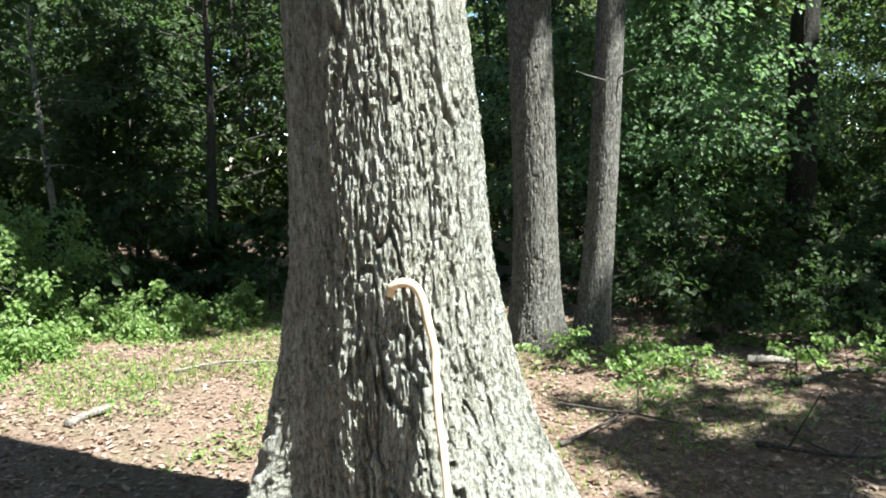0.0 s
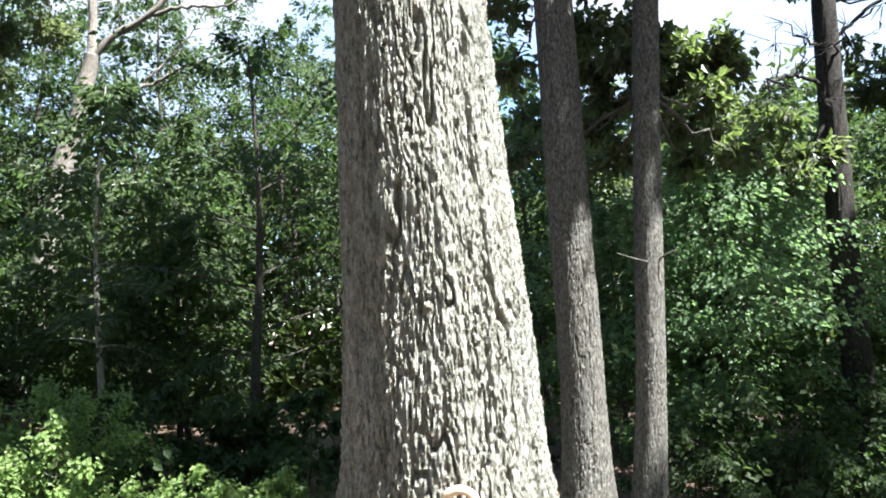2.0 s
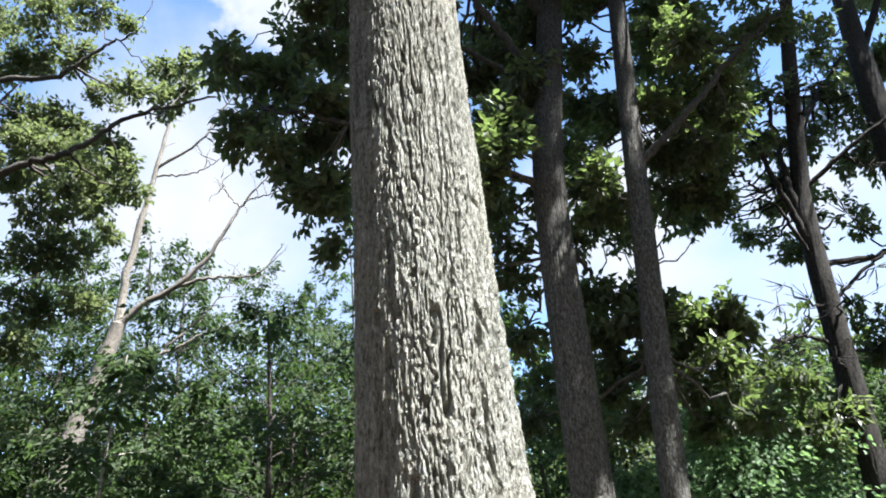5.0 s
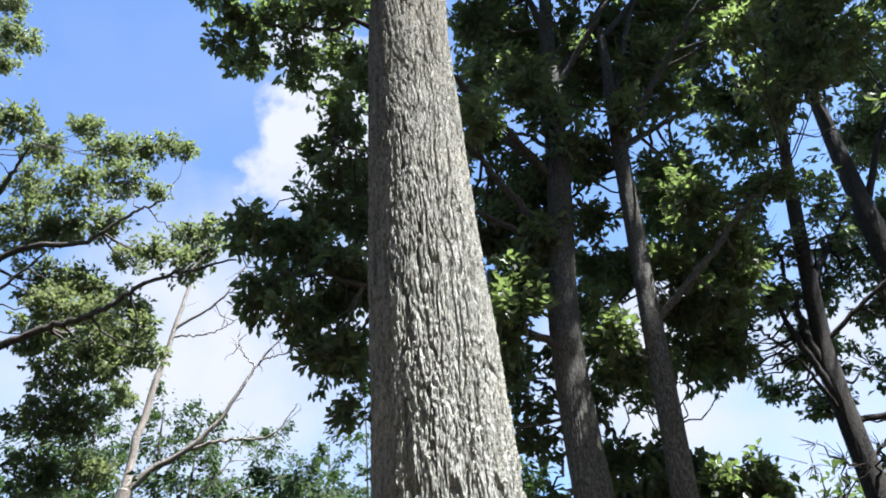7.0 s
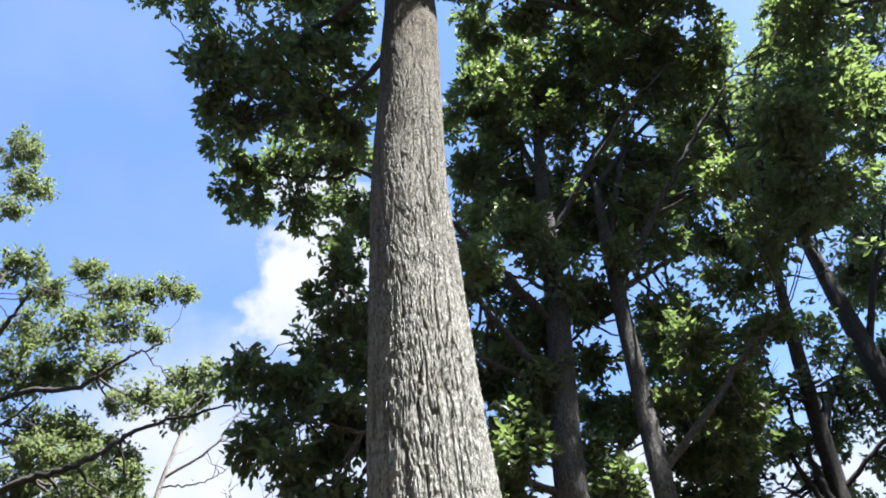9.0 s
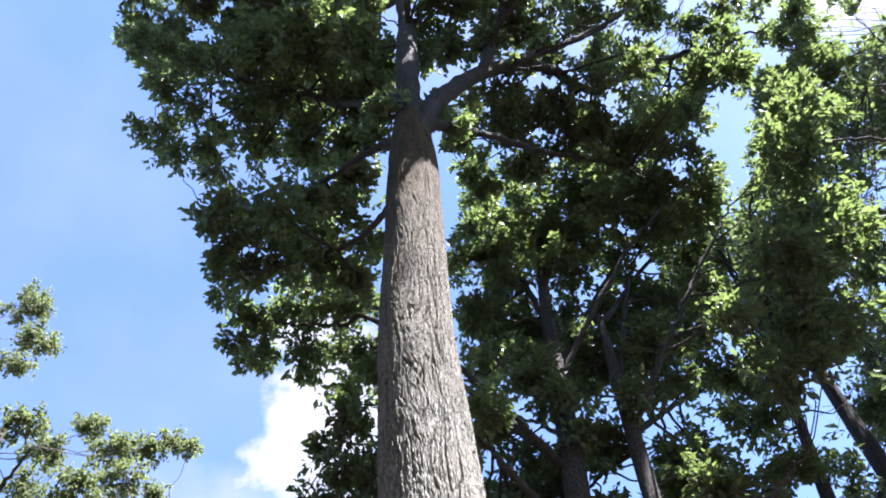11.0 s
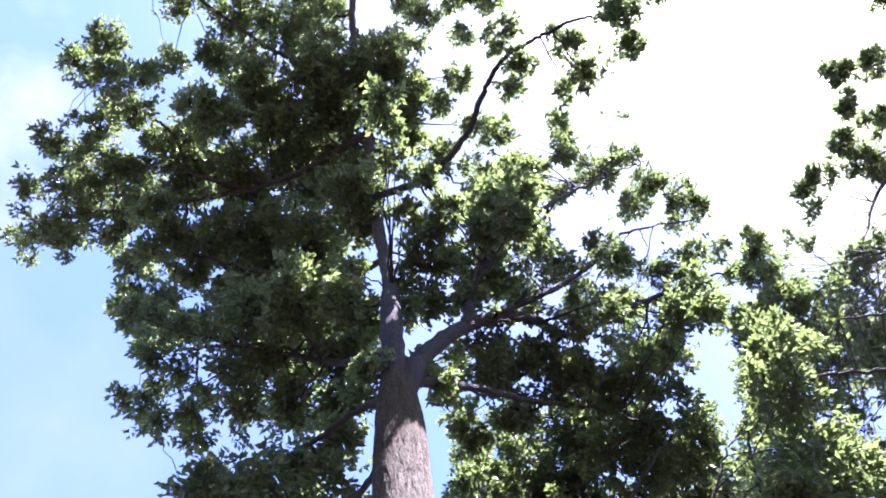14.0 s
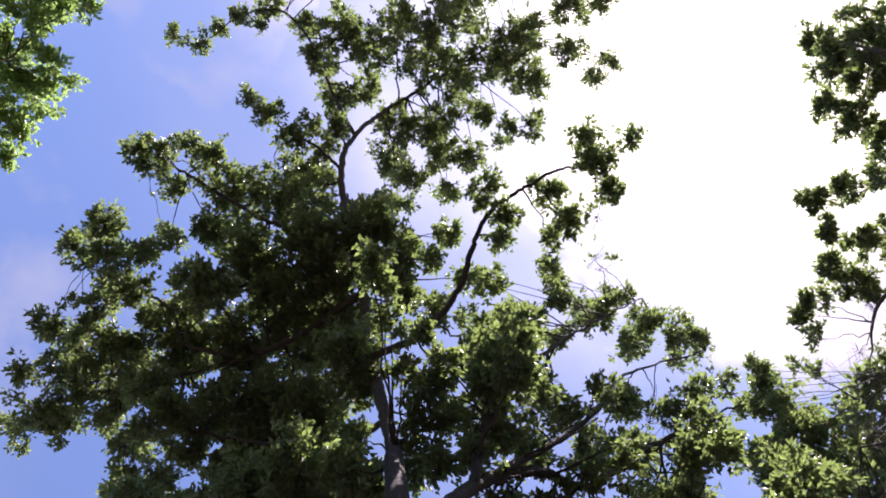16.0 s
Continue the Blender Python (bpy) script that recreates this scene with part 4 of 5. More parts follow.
SHADED_a = ((3.6, 7.1, 8.6, 0.50), (3.6, 7.3, 9.8, 0.43), (4.2, 7.3, 9.6, 0.55), (5.3, 7.8, 11.0, 0.63), (3.5, 6.8, 7.5, 0.46), (4.5, 7.9, 8.3, 0.44), (4.2, 7.5, 7.2, 0.40), (4.0, 8.4, 8.0, 0.44), (3.8, 8.5, 6.9, 0.51), (3.3, 8.7, 6.4, 0.41), (3.9, 8.4, 6.3, 0.49), (5.0, 8.0, 8.3, 0.45), (6.2, 8.4, 9.6, 0.62), (6.0, 8.8, 8.6, 0.38), (5.2, 7.7, 9.3, 0.47), (5.3, 8.3, 7.6, 0.29), (4.7, 8.0, 6.4, 0.32), (4.0, 7.7, 7.2, 0.49), (3.7, 8.1, 7.4, 0.45), (3.0, 7.3, 7.1, 0.41), (3.0, 8.3, 7.1, 0.40), (3.4, 8.5, 6.9, 0.41))
SHADED_b = ((3.6, 7.8, 6.6, 0.42), (4.4, 8.2, 6.9, 0.45), (5.0, 8.1, 7.1, 0.46), (4.8, 7.8, 6.2, 0.40), (3.3, 7.7, 5.8, 0.36), (2.6, 7.2, 5.8, 0.29), (2.9, 8.6, 6.0, 0.25), (3.1, 8.0, 5.8, 0.27), (3.7, 9.0, 5.9, 0.22), (4.1, 8.3, 6.2, 0.35), (4.5, 8.1, 5.7, 0.39), (4.4, 7.7, 4.8, 0.40), (4.0, 8.6, 5.4, 0.26), (3.4, 7.8, 4.7, 0.23), (4.5, 8.6, 4.7, 0.38), (3.6, 7.8, 4.4, 0.28), (3.1, 8.1, 3.9, 0.23), (3.2, 7.4, 3.8, 0.24), (4.9, 8.9, 4.3, 0.45), (3.6, 8.0, 3.3, 0.33), (3.3, 7.8, 3.1, 0.37))
BESIDE_a = ((6.8, 9.8, 14.7, 0.83), (6.9, 9.2, 16.0, 0.68), (6.9, 7.7, 15.0, 0.79), (7.3, 8.5, 14.1, 0.79), (7.1, 7.5, 16.1, 0.65), (7.2, 6.9, 14.4, 0.76), (7.5, 7.2, 13.3, 0.73), (7.5, 6.4, 13.5, 0.73), (7.4, 7.6, 12.3, 0.45), (7.0, 8.8, 11.2, 0.57), (6.9, 8.8, 12.0, 0.46), (7.2, 4.7, 14.9, 0.55), (7.9, 5.1, 14.8, 0.65), (7.8, 4.8, 13.7, 0.51), (6.9, 5.6, 15.4, 0.49), (7.0, 6.8, 16.2, 0.38), (6.9, 5.8, 14.6, 0.74), (7.5, 5.7, 13.7, 0.85), (7.2, 7.9, 16.2, 0.64), (7.6, 7.5, 15.3, 0.81), (6.3, 5.6, 11.4, 0.71), (8.0, 10.4, 18.5, 0.64))
BESIDE_b = ((7.2, 8.6, 14.9, 0.82), (7.5, 8.2, 13.6, 0.91), (7.1, 10.5, 16.1, 0.74), (7.0, 9.5, 13.9, 0.80), (7.4, 9.0, 12.6, 0.89), (7.6, 4.0, 16.7, 0.26), (7.1, 4.0, 15.2, 0.21), (7.1, 4.3, 16.0, 0.22), (7.5, 4.9, 17.7, 0.25), (7.4, 3.7, 16.3, 0.31), (7.7, 4.2, 16.6, 0.40), (7.6, 4.7, 15.8, 0.53), (7.6, 4.8, 14.6, 0.55), (7.9, 4.6, 13.8, 0.51), (7.0, 5.4, 15.5, 0.63), (7.2, 5.5, 14.2, 0.72), (7.0, 5.4, 16.4, 0.52))
# low boughs added out of view to shade the ground and shrubs below
SHADE_BOUGHS = ((4.6, 1.6, 6.7, 0.5), (5.0, 1.0, 7.0, 0.4), (4.7, 1.2, 6.5, 0.66), (5.1, 2.2, 7.1, 0.68), (4.8, 3.2, 6.4, 0.51), (4.9, 5.1, 7.2, 0.66), (5.8, 1.5, 6.8, 0.65), (5.8, 2.3, 6.5, 0.70), (5.9, 3.3, 7.2, 0.61), (6.1, 4.4, 7.2, 0.62), (6.5, 1.1, 6.6, 0.51), (6.9, 2.4, 7.0, 0.55), (6.9, 3.6, 6.9, 0.52), (6.7, 4.6, 6.8, 0.54), (7.7, 1.0, 6.9, 0.53),) + ((7.8, 2.1, 6.8, 0.54), (8.1, 3.2, 7.0, 0.54), (8.0, 4.7, 6.6, 0.62), (8.8, 1.1, 6.7, 0.50), (8.8, 2.4, 7.0, 0.68), (8.5, 3.2, 6.7, 0.61), (8.9, 4.3, 6.9, 0.61), (6.7, 5.8, 7.1, 0.56), (6.9, 6.4, 7.2, 0.66), (7.9, 5.7, 6.8, 0.64), (7.9, 6.6, 7.6, 0.67), (8.6, 5.4, 7.1, 0.73), (8.7, 6.9, 7.0, 0.64), (9.7, 5.6, 6.5, 0.74), (9.4, 6.6, 7.2, 0.57))
LEANING_a = ((11.9, -3.0, 18.4, 0.43), (10.4, -2.2, 16.0, 0.47), (12.9, -2.9, 18.0, 0.80), (12.4, -1.8, 17.5, 0.77), (11.8, -1.5, 18.2, 0.44), (12.0, -0.9, 17.7, 0.53), (13.0, -0.3, 18.4, 0.49), (10.3, 0.6, 17.5, 0.38), (10.3, 1.4, 17.2, 0.37), (11.4, 0.6, 17.8, 0.39), (11.3, 1.8, 17.7, 0.39), (10.2, 2.2, 17.3, 0.34), (10.7, 2.7, 17.4, 0.58), (9.7, 3.2, 17.9, 0.32), (10.2, 3.1, 17.9, 0.58), (10.8, 3.2, 17.2, 0.58), (9.5, 3.7, 17.3, 0.34), (9.9, 4.0, 16.6, 0.52), (11.2, 5.2, 18.3, 0.49), (13.3, -2.1, 17.4, 1.03), (13.3, 0.6, 18.2, 1.06), (12.3, 2.4, 17.7, 1.02))
LEANING_b = ((12.4, 4.3, 18.5, 1.07),)
BROAD_a = ((-10.8, 8.9, 17.6, 0.71), (-9.0, 8.1, 14.7, 0.57), (-8.8, 7.8, 13.5, 0.36), (-7.1, 7.1, 10.7, 0.41), (-7.7, 8.4, 11.6, 0.46), (-7.7, 9.2, 12.9, 0.44), (-6.6, 8.6, 11.6, 0.44), (-6.1, 8.9, 11.8, 0.40), (-5.7, 9.1, 12.1, 0.28), (-4.8, 8.2, 10.9, 0.13), (-8.8, 9.9, 12.2, 0.65), (-6.5, 8.2, 10.3, 0.50), (-6.1, 8.8, 10.9, 0.47), (-6.3, 10.0, 11.8, 0.26), (-7.6, 8.5, 9.8, 0.66), (-6.9, 8.7, 9.8, 0.53), (-6.0, 8.3, 9.5, 0.37), (-4.8, 8.8, 9.4, 0.34), (-3.8, 7.5, 8.4, 0.18), (-5.0, 8.3, 8.8, 0.30), (-6.1, 9.4, 9.6, 0.30), (-4.6, 8.7, 8.8, 0.35))
BROAD_b = ((-4.2, 8.5, 8.9, 0.24), (-7.0, 8.8, 8.8, 0.63), (-6.2, 8.8, 8.5, 0.54), (-5.5, 8.7, 8.1, 0.41), (-6.9, 8.9, 7.9, 0.60), (-5.4, 7.8, 6.9, 0.51), (-5.5, 8.9, 7.5, 0.40), (-4.9, 8.3, 7.4, 0.23), (-6.2, 8.1, 7.8, 0.50), (-5.7, 8.3, 7.7, 0.40), (-6.5, 9.0, 7.2, 0.58), (-5.4, 8.5, 7.0, 0.42), (-6.6, 9.1, 6.5, 0.57), (-6.0, 9.2, 6.5, 0.44), (-4.7, 8.1, 6.9, 0.23), (-6.5, 9.3, 5.8, 0.51), (-6.2, 8.5, 5.0, 0.46), (-5.9, 9.8, 7.2, 0.26), (-5.7, 9.2, 5.7, 0.39))
OVERHANG_a = ((-5.1, -6.6, 16.3, 0.64), (-4.5, -6.8, 16.7, 0.48), (-5.5, -5.9, 16.8, 0.65), (-5.0, -5.6, 16.8, 0.47), (-5.5, -5.3, 17.1, 0.57), (-5.8, -4.6, 16.4, 0.41), (-6.2, -4.2, 16.7, 0.28), (-3.9, -6.6, 16.4, 0.27), (-6.0, -6.3, 16.1, 0.83), (-6.4, -5.4, 16.3, 0.83))
build_tree("oak_tree", "slim dark-barked oak at the edge of the woods", (0.7, 5.6, -0.05),
           ((0.7, 5.6, -0.15), (0.7, 5.6, 1.3), (0.66, 5.6, 3.2), (0.66, 5.62, 5.1), (0.9, 5.7, 7.2), (1.18, 5.8, 10.3), (1.5, 6.0, 12.6)),
           ((0, 0.3, 1, 4, 8, 12.6), (0.25, 0.19, 0.16, 0.15, 0.115, 0.05)),
           [(((0.85, 5.7, 7.0), (-1.09, 5.30, 9.52), (-1.69, 5.55, 9.98), (-2.30, 5.46, 10.03), (-2.94, 5.27, 9.96)), 0.04, 1.0, 20, 0.2),
            (((0.68, 5.62, 4.9), (-0.2, 5.4, 5.3), (-1.2, 5.3, 5.65), (-1.9, 5.3, 5.85)), 0.04, 0.8, 20, 0.2),
            (((0.75, 5.65, 6.0), (-0.2, 5.4, 6.6), (-0.9, 5.1, 6.9), (-1.4, 5.0, 7.2)), 0.03, 0.7, 20, 0.5),
            (((0.75, 5.65, 6.0), (0.2, 5.4, 6.9), (-0.2, 5.2, 7.4), (-0.5, 5.1, 7.6)), 0.045, 0.8, 18, 0.2)] + [
            (((0.85, 5.7, 7.0), (-0.1, 5.0, 8.0), (-0.8, 4.7, 8.8), (-1.4, 4.6, 9.2)), 0.045, 1.0, 34, 0.2),
            (((0.9, 5.7, 7.2), (0.9, 6.5, 8.4), (0.4, 7.2, 9.6)), 0.045, 1.5, 30, 0.1),
            (((1.0, 5.75, 8.6), (2.4, 6.1, 11.2), (3.8, 6.6, 13.6)), 0.05, 1.7, 44, 0.2),
            (((1.1, 5.8, 9.4), (0.9, 5.9, 12.0), (0.9, 6.1, 14.4)), 0.05, 1.7, 42, 0.2),
            (((1.4, 6.0, 11.6), (2.0, 6.2, 14.4), (2.4, 6.6, 16.6)), 0.05, 1.7, 42, 0.1)] + [
            (((1.3, 5.9, 11.0), (3.0, 6.2, 14.0), (4.4, 6.5, 16.0)), 0.05, 1.7, 44, 0.2),
            (((1.0, 5.75, 8.4), (2.0, 5.3, 9.8), (3.2, 4.8, 11.0)), 0.045, 1.4, 30, 0.1),
            (((0.66, 5.62, 4.2), (0.6, 6.4, 4.8), (0.4, 7.1, 5.4), (0.0, 7.8, 5.6)), 0.03, 1.1, 22, 0.1),
            (((0.66, 5.62, 4.4), (1.0, 6.4, 4.5), (1.3, 7.4, 4.5)), 0.03, 1.1, 18, 0.2)],
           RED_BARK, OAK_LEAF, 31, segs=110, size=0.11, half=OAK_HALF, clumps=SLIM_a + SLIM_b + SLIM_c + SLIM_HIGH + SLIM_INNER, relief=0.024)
slim = build_tree("oak_tree", "thin grey-barked oak with a broken twig stub", (1.13, 5.6, -0.05),
           ((1.12, 5.6, -0.15), (1.22, 5.6, 1.1), (1.3, 5.6, 2.8), (1.44, 5.65, 5.0), (1.52, 5.7, 6.1), (1.6, 5.7, 7.3), (1.78, 5.7, 9.6)),
           ((0, 0.3, 1, 4, 8, 10), (0.15, 0.125, 0.108, 0.098, 0.08, 0.03)),
           [(((1.45, 5.65, 5.1), (2.0, 5.5, 5.6), (2.6, 5.4, 6.2), (3.0, 5.3, 6.5)), 0.04, 0.8, 9, 0.6),
            (((1.6, 5.7, 7.4), (2.6, 5.2, 8.8), (3.7, 4.7, 10.2)), 0.04, 1.3, 30, 0.15),
            (((1.44, 5.65, 4.9), (1.6, 6.3, 4.9), (1.75, 7.0, 4.4)), 0.03, 0.85, 20, 0.2),
            (((1.48, 5.65, 5.3), (1.7, 6.4, 6.2), (2.0, 7.2, 6.8)), 0.03, 1.3, 24, 0.1),
            (((1.6, 5.7, 7.2), (1.2, 6.6, 7.6), (0.8, 7.4, 7.6)), 0.03, 1.3, 24, 0.1)] + [
            (((1.6, 5.7, 7.4), (3.0, 7.2, 9.4), (4.4, 8.6, 11.0)), 0.045, 1.5, 36, 0.2),
            (((1.7, 5.7, 8.2), (2.4, 5.9, 10.4), (3.2, 6.2, 12.2)), 0.045, 1.6, 40, 0.2),
            (((1.8, 5.7, 9.4), (3.2, 6.4, 11.8), (4.8, 7.1, 14.0)), 0.045, 1.7, 42, 0.2),
            (((1.75, 5.7, 9.0), (1.6, 6.4, 10.2), (1.4, 7.0, 11.2)), 0.04, 1.4, 26, 0.1)],
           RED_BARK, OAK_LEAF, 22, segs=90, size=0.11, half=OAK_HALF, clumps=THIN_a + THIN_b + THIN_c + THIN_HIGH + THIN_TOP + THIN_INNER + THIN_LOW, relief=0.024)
def add_stub(tree):
    off = np.array(tree.location)
    s = Soup()
    tube(s, spline(np.array([(1.24, 5.52, 1.96), (1.18, 5.44, 1.97), (1.06, 5.4, 2.0), (0.98, 5.38, 2.03)]) - off, 10), np.linspace(0.009, 0.003, 10), 6, 0.1, 2)
    tube(s, spline(np.array([(1.3, 5.52, 1.97), (1.38, 5.46, 2.02), (1.44, 5.44, 2.04)]) - off, 6), np.linspace(0.009, 0.003, 6), 6, 0.1, 2)
    part("twig_stub", s, RED_BARK, tree, "short broken bare twig")


add_stub(slim)
build_tree("oak_tree", "dark-stemmed oak standing in deep shade", (3.92, 8.0, -0.05),
           ((3.95, 8.0, -0.15), (3.9, 8.0, 2.0), (3.92, 8.0, 4.3), (3.95, 8.0, 5.4), (4.05, 8.0, 6.3), (4.3, 7.6, 8.5), (4.7, 7.3, 10.5)),
           ((0, 0.3, 1, 4, 8, 11), (0.22, 0.17, 0.15, 0.13, 0.09, 0.03)),
           [(((3.93, 8.0, 5.2), (3.6, 7.8, 6.2), (3.3, 7.6, 7.3)), 0.05, 1.2, 18, 0.2),
            (((4.0, 8.0, 5.4), (3.87, 8.0, 6.0), (3.9, 8.0, 6.8), (3.8, 7.8, 8.0)), 0.06, 1.3, 44, 0.5),
            (((4.1, 7.9, 6.8), (5.2, 8.6, 8.2), (6.2, 9.0, 9.6)), 0.05, 1.5, 46, 0.2),
            (((4.3, 7.6, 8.3), (4.0, 6.6, 9.6), (3.9, 5.6, 10.6)), 0.05, 1.4, 12, 0.2),
            (((4.5, 7.5, 9.5), (5.0, 6.4, 10.6), (5.5, 5.4, 11.6)), 0.05, 1.2, 24, 0.1),
            (((3.92, 8.0, 4.0), (3.4, 7.8, 4.1), (3.0, 7.6, 3.9)), 0.025, 0.8, 14, 0.2),
            (((4.7, 7.3, 10.4), (5.8, 6.4, 12.0), (6.8, 5.6, 13.2)), 0.05, 1.5, 50, 0.15)] + [
            (((4.7, 7.3, 10.3), (5.2, 6.8, 12.5), (5.8, 6.4, 14.0)), 0.05, 1.5, 50, 0.1),
            (((4.6, 7.35, 10.0), (4.4, 6.6, 11.8), (4.4, 6.0, 13.4)), 0.05, 1.4, 36, 0.2),
            (((3.93, 8.0, 5.0), (3.5, 7.7, 5.7), (3.0, 7.4, 6.0)), 0.025, 0.8, 18, 0.2),
            (((3.95, 8.0, 4.5), (4.6, 7.9, 5.0), (5.2, 7.7, 5.1)), 0.025, 0.9, 24, 0.2),
            (((4.0, 8.0, 6.0), (4.9, 7.6, 6.6), (5.8, 7.2, 7.0)), 0.035, 1.2, 34, 0.1),
            (((3.95, 8.0, 5.0), (4.9, 8.2, 5.2), (5.8, 8.0, 5.6)), 0.04, 1.2, 36, 0.2)],
           SHADED_STEM_BARK, OAK_LEAF, 23, segs=48, size=0.11, half=OAK_HALF, clumps=SHADED_a + SHADED_b + SHADED_LOW)
build_tree("oak_tree", "stout dark oak stem rising into its neighbours' leaves", (5.3, 8.0, -0.05),
           ((5.3, 8.0, -0.15), (5.27, 8.0, 3), (5.25, 8.0, 7), (5.4, 8.0, 10), (5.6, 7.9, 12.5)),
           ((0, 0.3, 1, 6, 12.5), (0.32, 0.25, 0.22, 0.18, 0.05)),
           [(((5.3, 8.0, 8.0), (6.0, 7.6, 9.4), (6.8, 7.2, 10.6)), 0.06, 1.3, 30, 0.3),
            (((5.4, 8.0, 9.4), (5.0, 7.4, 11.0), (4.9, 6.8, 12.4)), 0.06, 1.3, 30, 0.3),
            (((5.5, 7.9, 11.0), (6.0, 7.8, 12.8), (6.4, 7.4, 14.0)), 0.05, 1.3, 30, 0.3)],
           SHADED_STEM_BARK, OAK_LEAF, 29, segs=48, size=0.13, half=OAK_HALF)
build_tree("oak_tree", "leafy oak reaching over the clearing from beside it", (10.3, 3.2, -0.05),
           ((10.3, 3.2, -0.15), (10.2, 3.2, 3), (10.0, 3.2, 7), (9.9, 3.2, 11)),
           ((0, 0.3, 1, 6, 11), (0.4, 0.3, 0.25, 0.2, 0.05)),
           [(((10.1, 3.2, 6.5), (8.8, 3.3, 8), (7.3, 3.3, 9)), 0.07, 1.4, 64, 0.2),
            (((10.0, 3.2, 7), (8.8, 2.5, 8.2), (7.5, 2.2, 9.2)), 0.07, 1.3, 60, 0.2),
            (((10.0, 3.2, 6), (9.2, 4.2, 7.4), (7.8, 4.8, 8.8)), 0.07, 1.4, 56, 0.2),
            (((10.0, 3.2, 8), (11.5, 2.4, 9.5), (12.5, 1.5, 10.5)), 0.08, 1.8, 26, 0.2),
            (((10.0, 3.2, 8), (9.2, 3.4, 9.8), (7.8, 3.8, 11.2), (6.6, 4.1, 12.2)), 0.08, 1.3, 46, 0.3),
            (((9.2, 3.4, 9.8), (8.6, 3.6, 11.6), (8.2, 3.4, 13.0)), 0.06, 1.4, 30, 0.2)] + [
            (((10.1, 3.2, 6.4), (8.6, 2.3, 7.8), (7.0, 1.6, 8.6), (5.6, 1.3, 9.0)), 0.08, 1.5, 38, 0.2),
            (((10.1, 3.2, 6.2), (8.9, 1.8, 7.8), (7.6, 0.6, 9.0), (6.6, 0.0, 9.4)), 0.08, 1.5, 38, 0.2),
            (((10.0, 3.2, 7.0), (8.0, 3.6, 8.6), (6.0, 3.7, 9.4), (4.4, 3.7, 9.8)), 0.06, 1.0, 36, 0.5),
            (((10.1, 3.2, 6.0), (8.4, 3.0, 6.8), (6.8, 2.8, 7.4), (5.6, 2.7, 7.6)), 0.07, 1.3, 30, 0.25)],
           SHADE_BARK, OAK_LEAF, 24, segs=40, size=0.12, half=OAK_HALF, clumps=BESIDE_a + BESIDE_b + SHADE_BOUGHS, deep=False)
build_tree("oak_tree", "tall oak leaning its crown into the sky", (14.5, 0.6, -0.05),
           ((14.5, 0.6, -0.15), (14.5, 0.6, 5), (14.3, 0.6, 10), (14.0, 0.6, 17)),
           ((0, 0.3, 1, 6, 17), (0.5, 0.38, 0.32, 0.26, 0.06)),
           [(((14.3, 0.6, 11.5), (13.4, -1.0, 14.5), (12.2, -2.2, 16.6), (11.9, -2.8, 17.6)), 0.1, 1.6, 36, 0.4),
            (((14.3, 0.6, 12), (12.8, 0.6, 15), (11.4, 0.6, 17.0)), 0.1, 1.5, 40, 0.4),
            (((14.3, 0.6, 11.5), (12.4, 2.0, 14.6), (10.8, 3.0, 16.6), (10.6, 4.6, 17.4)), 0.1, 1.6, 40, 0.4),
            (((14.3, 0.6, 11), (15.5, 0, 14), (16.5, -0.5, 16)), 0.1, 2.0, 34, 0.3)],
           SHADE_BARK, OAK_LEAF, 27, segs=32, size=0.15, half=OAK_HALF, clumps=LEANING_a + LEANING_b, deep=False)
build_tree("oak_tree", "tall oak standing behind its neighbours", (12.0, 7.2, -0.05),
           ((12.0, 7.2, -0.15), (12.0, 7.2, 6), (11.6, 7.0, 12), (11.2, 6.8, 18)), ((0, 0.3, 1, 6, 18), (0.4, 0.32, 0.28, 0.2, 0.05)),
           [(((11.6, 7.0, 12), (10.4, 6.6, 14.6), (9.2, 6.2, 17.0)), 0.1, 1.8, 46, 0.3),
            (((11.8, 7.1, 10), (10.6, 6.0, 12.6), (9.6, 5.4, 14.6)), 0.1, 1.6, 40, 0.3),
            (((11.4, 6.9, 15), (10.8, 6.0, 17), (10.4, 5.2, 18.8)), 0.08, 1.6, 36, 0.2),
            (((11.8, 7.1, 9), (10.4, 7.6, 11), (9.0, 7.8, 12.8)), 0.08, 1.6, 36, 0.3)],
           SHADE_BARK, OAK_LEAF, 28, segs=32, size=0.2)
# unseen oaks added round the clearing to shade ground and block sky light
for k, (x, y, h) in enumerate(((4.2, -9.0, 12), (9.6, -7.4, 12), (-2.6, -10.5, 13), (0.6, -8.2, 11), (-5.4, -8.6, 11), (7.0, -11.5, 13), (12.6, -10.0, 13), (14.5, -5.5, 13), (-10.5, 0.2, 10), (-11.5, 3.6, 8.5))):
    build_tree("oak_tree", "unseen leafy oak added to shade the clearing", (x, y, -0.05), ((x, y, -0.15), (x, y, 4), (x + 0.2, y, 8), (x + 0.1, y, h)),
               ((0, 0.3, 1, 6, h), (0.36, 0.27, 0.23, 0.18, 0.05)),
               [(((x + 0.1, y, 5 + 1.1 * j), (x + 1.3 * math.cos(2.1 * j), y + 1.3 * math.sin(2.1 * j), 6 + 1.1 * j), (x + 2.3 * math.cos(2.1 * j), y + 2.3 * math.sin(2.1 * j), 6.8 + 1.1 * j)), 0.07, 1.7, 26, 0.15) for j in range(6)],
               SHADE_BARK, OAK_LEAF, 60 + k, segs=16, size=0.4, per=3, twigs=False, group="oaks along the edge of the clearing")


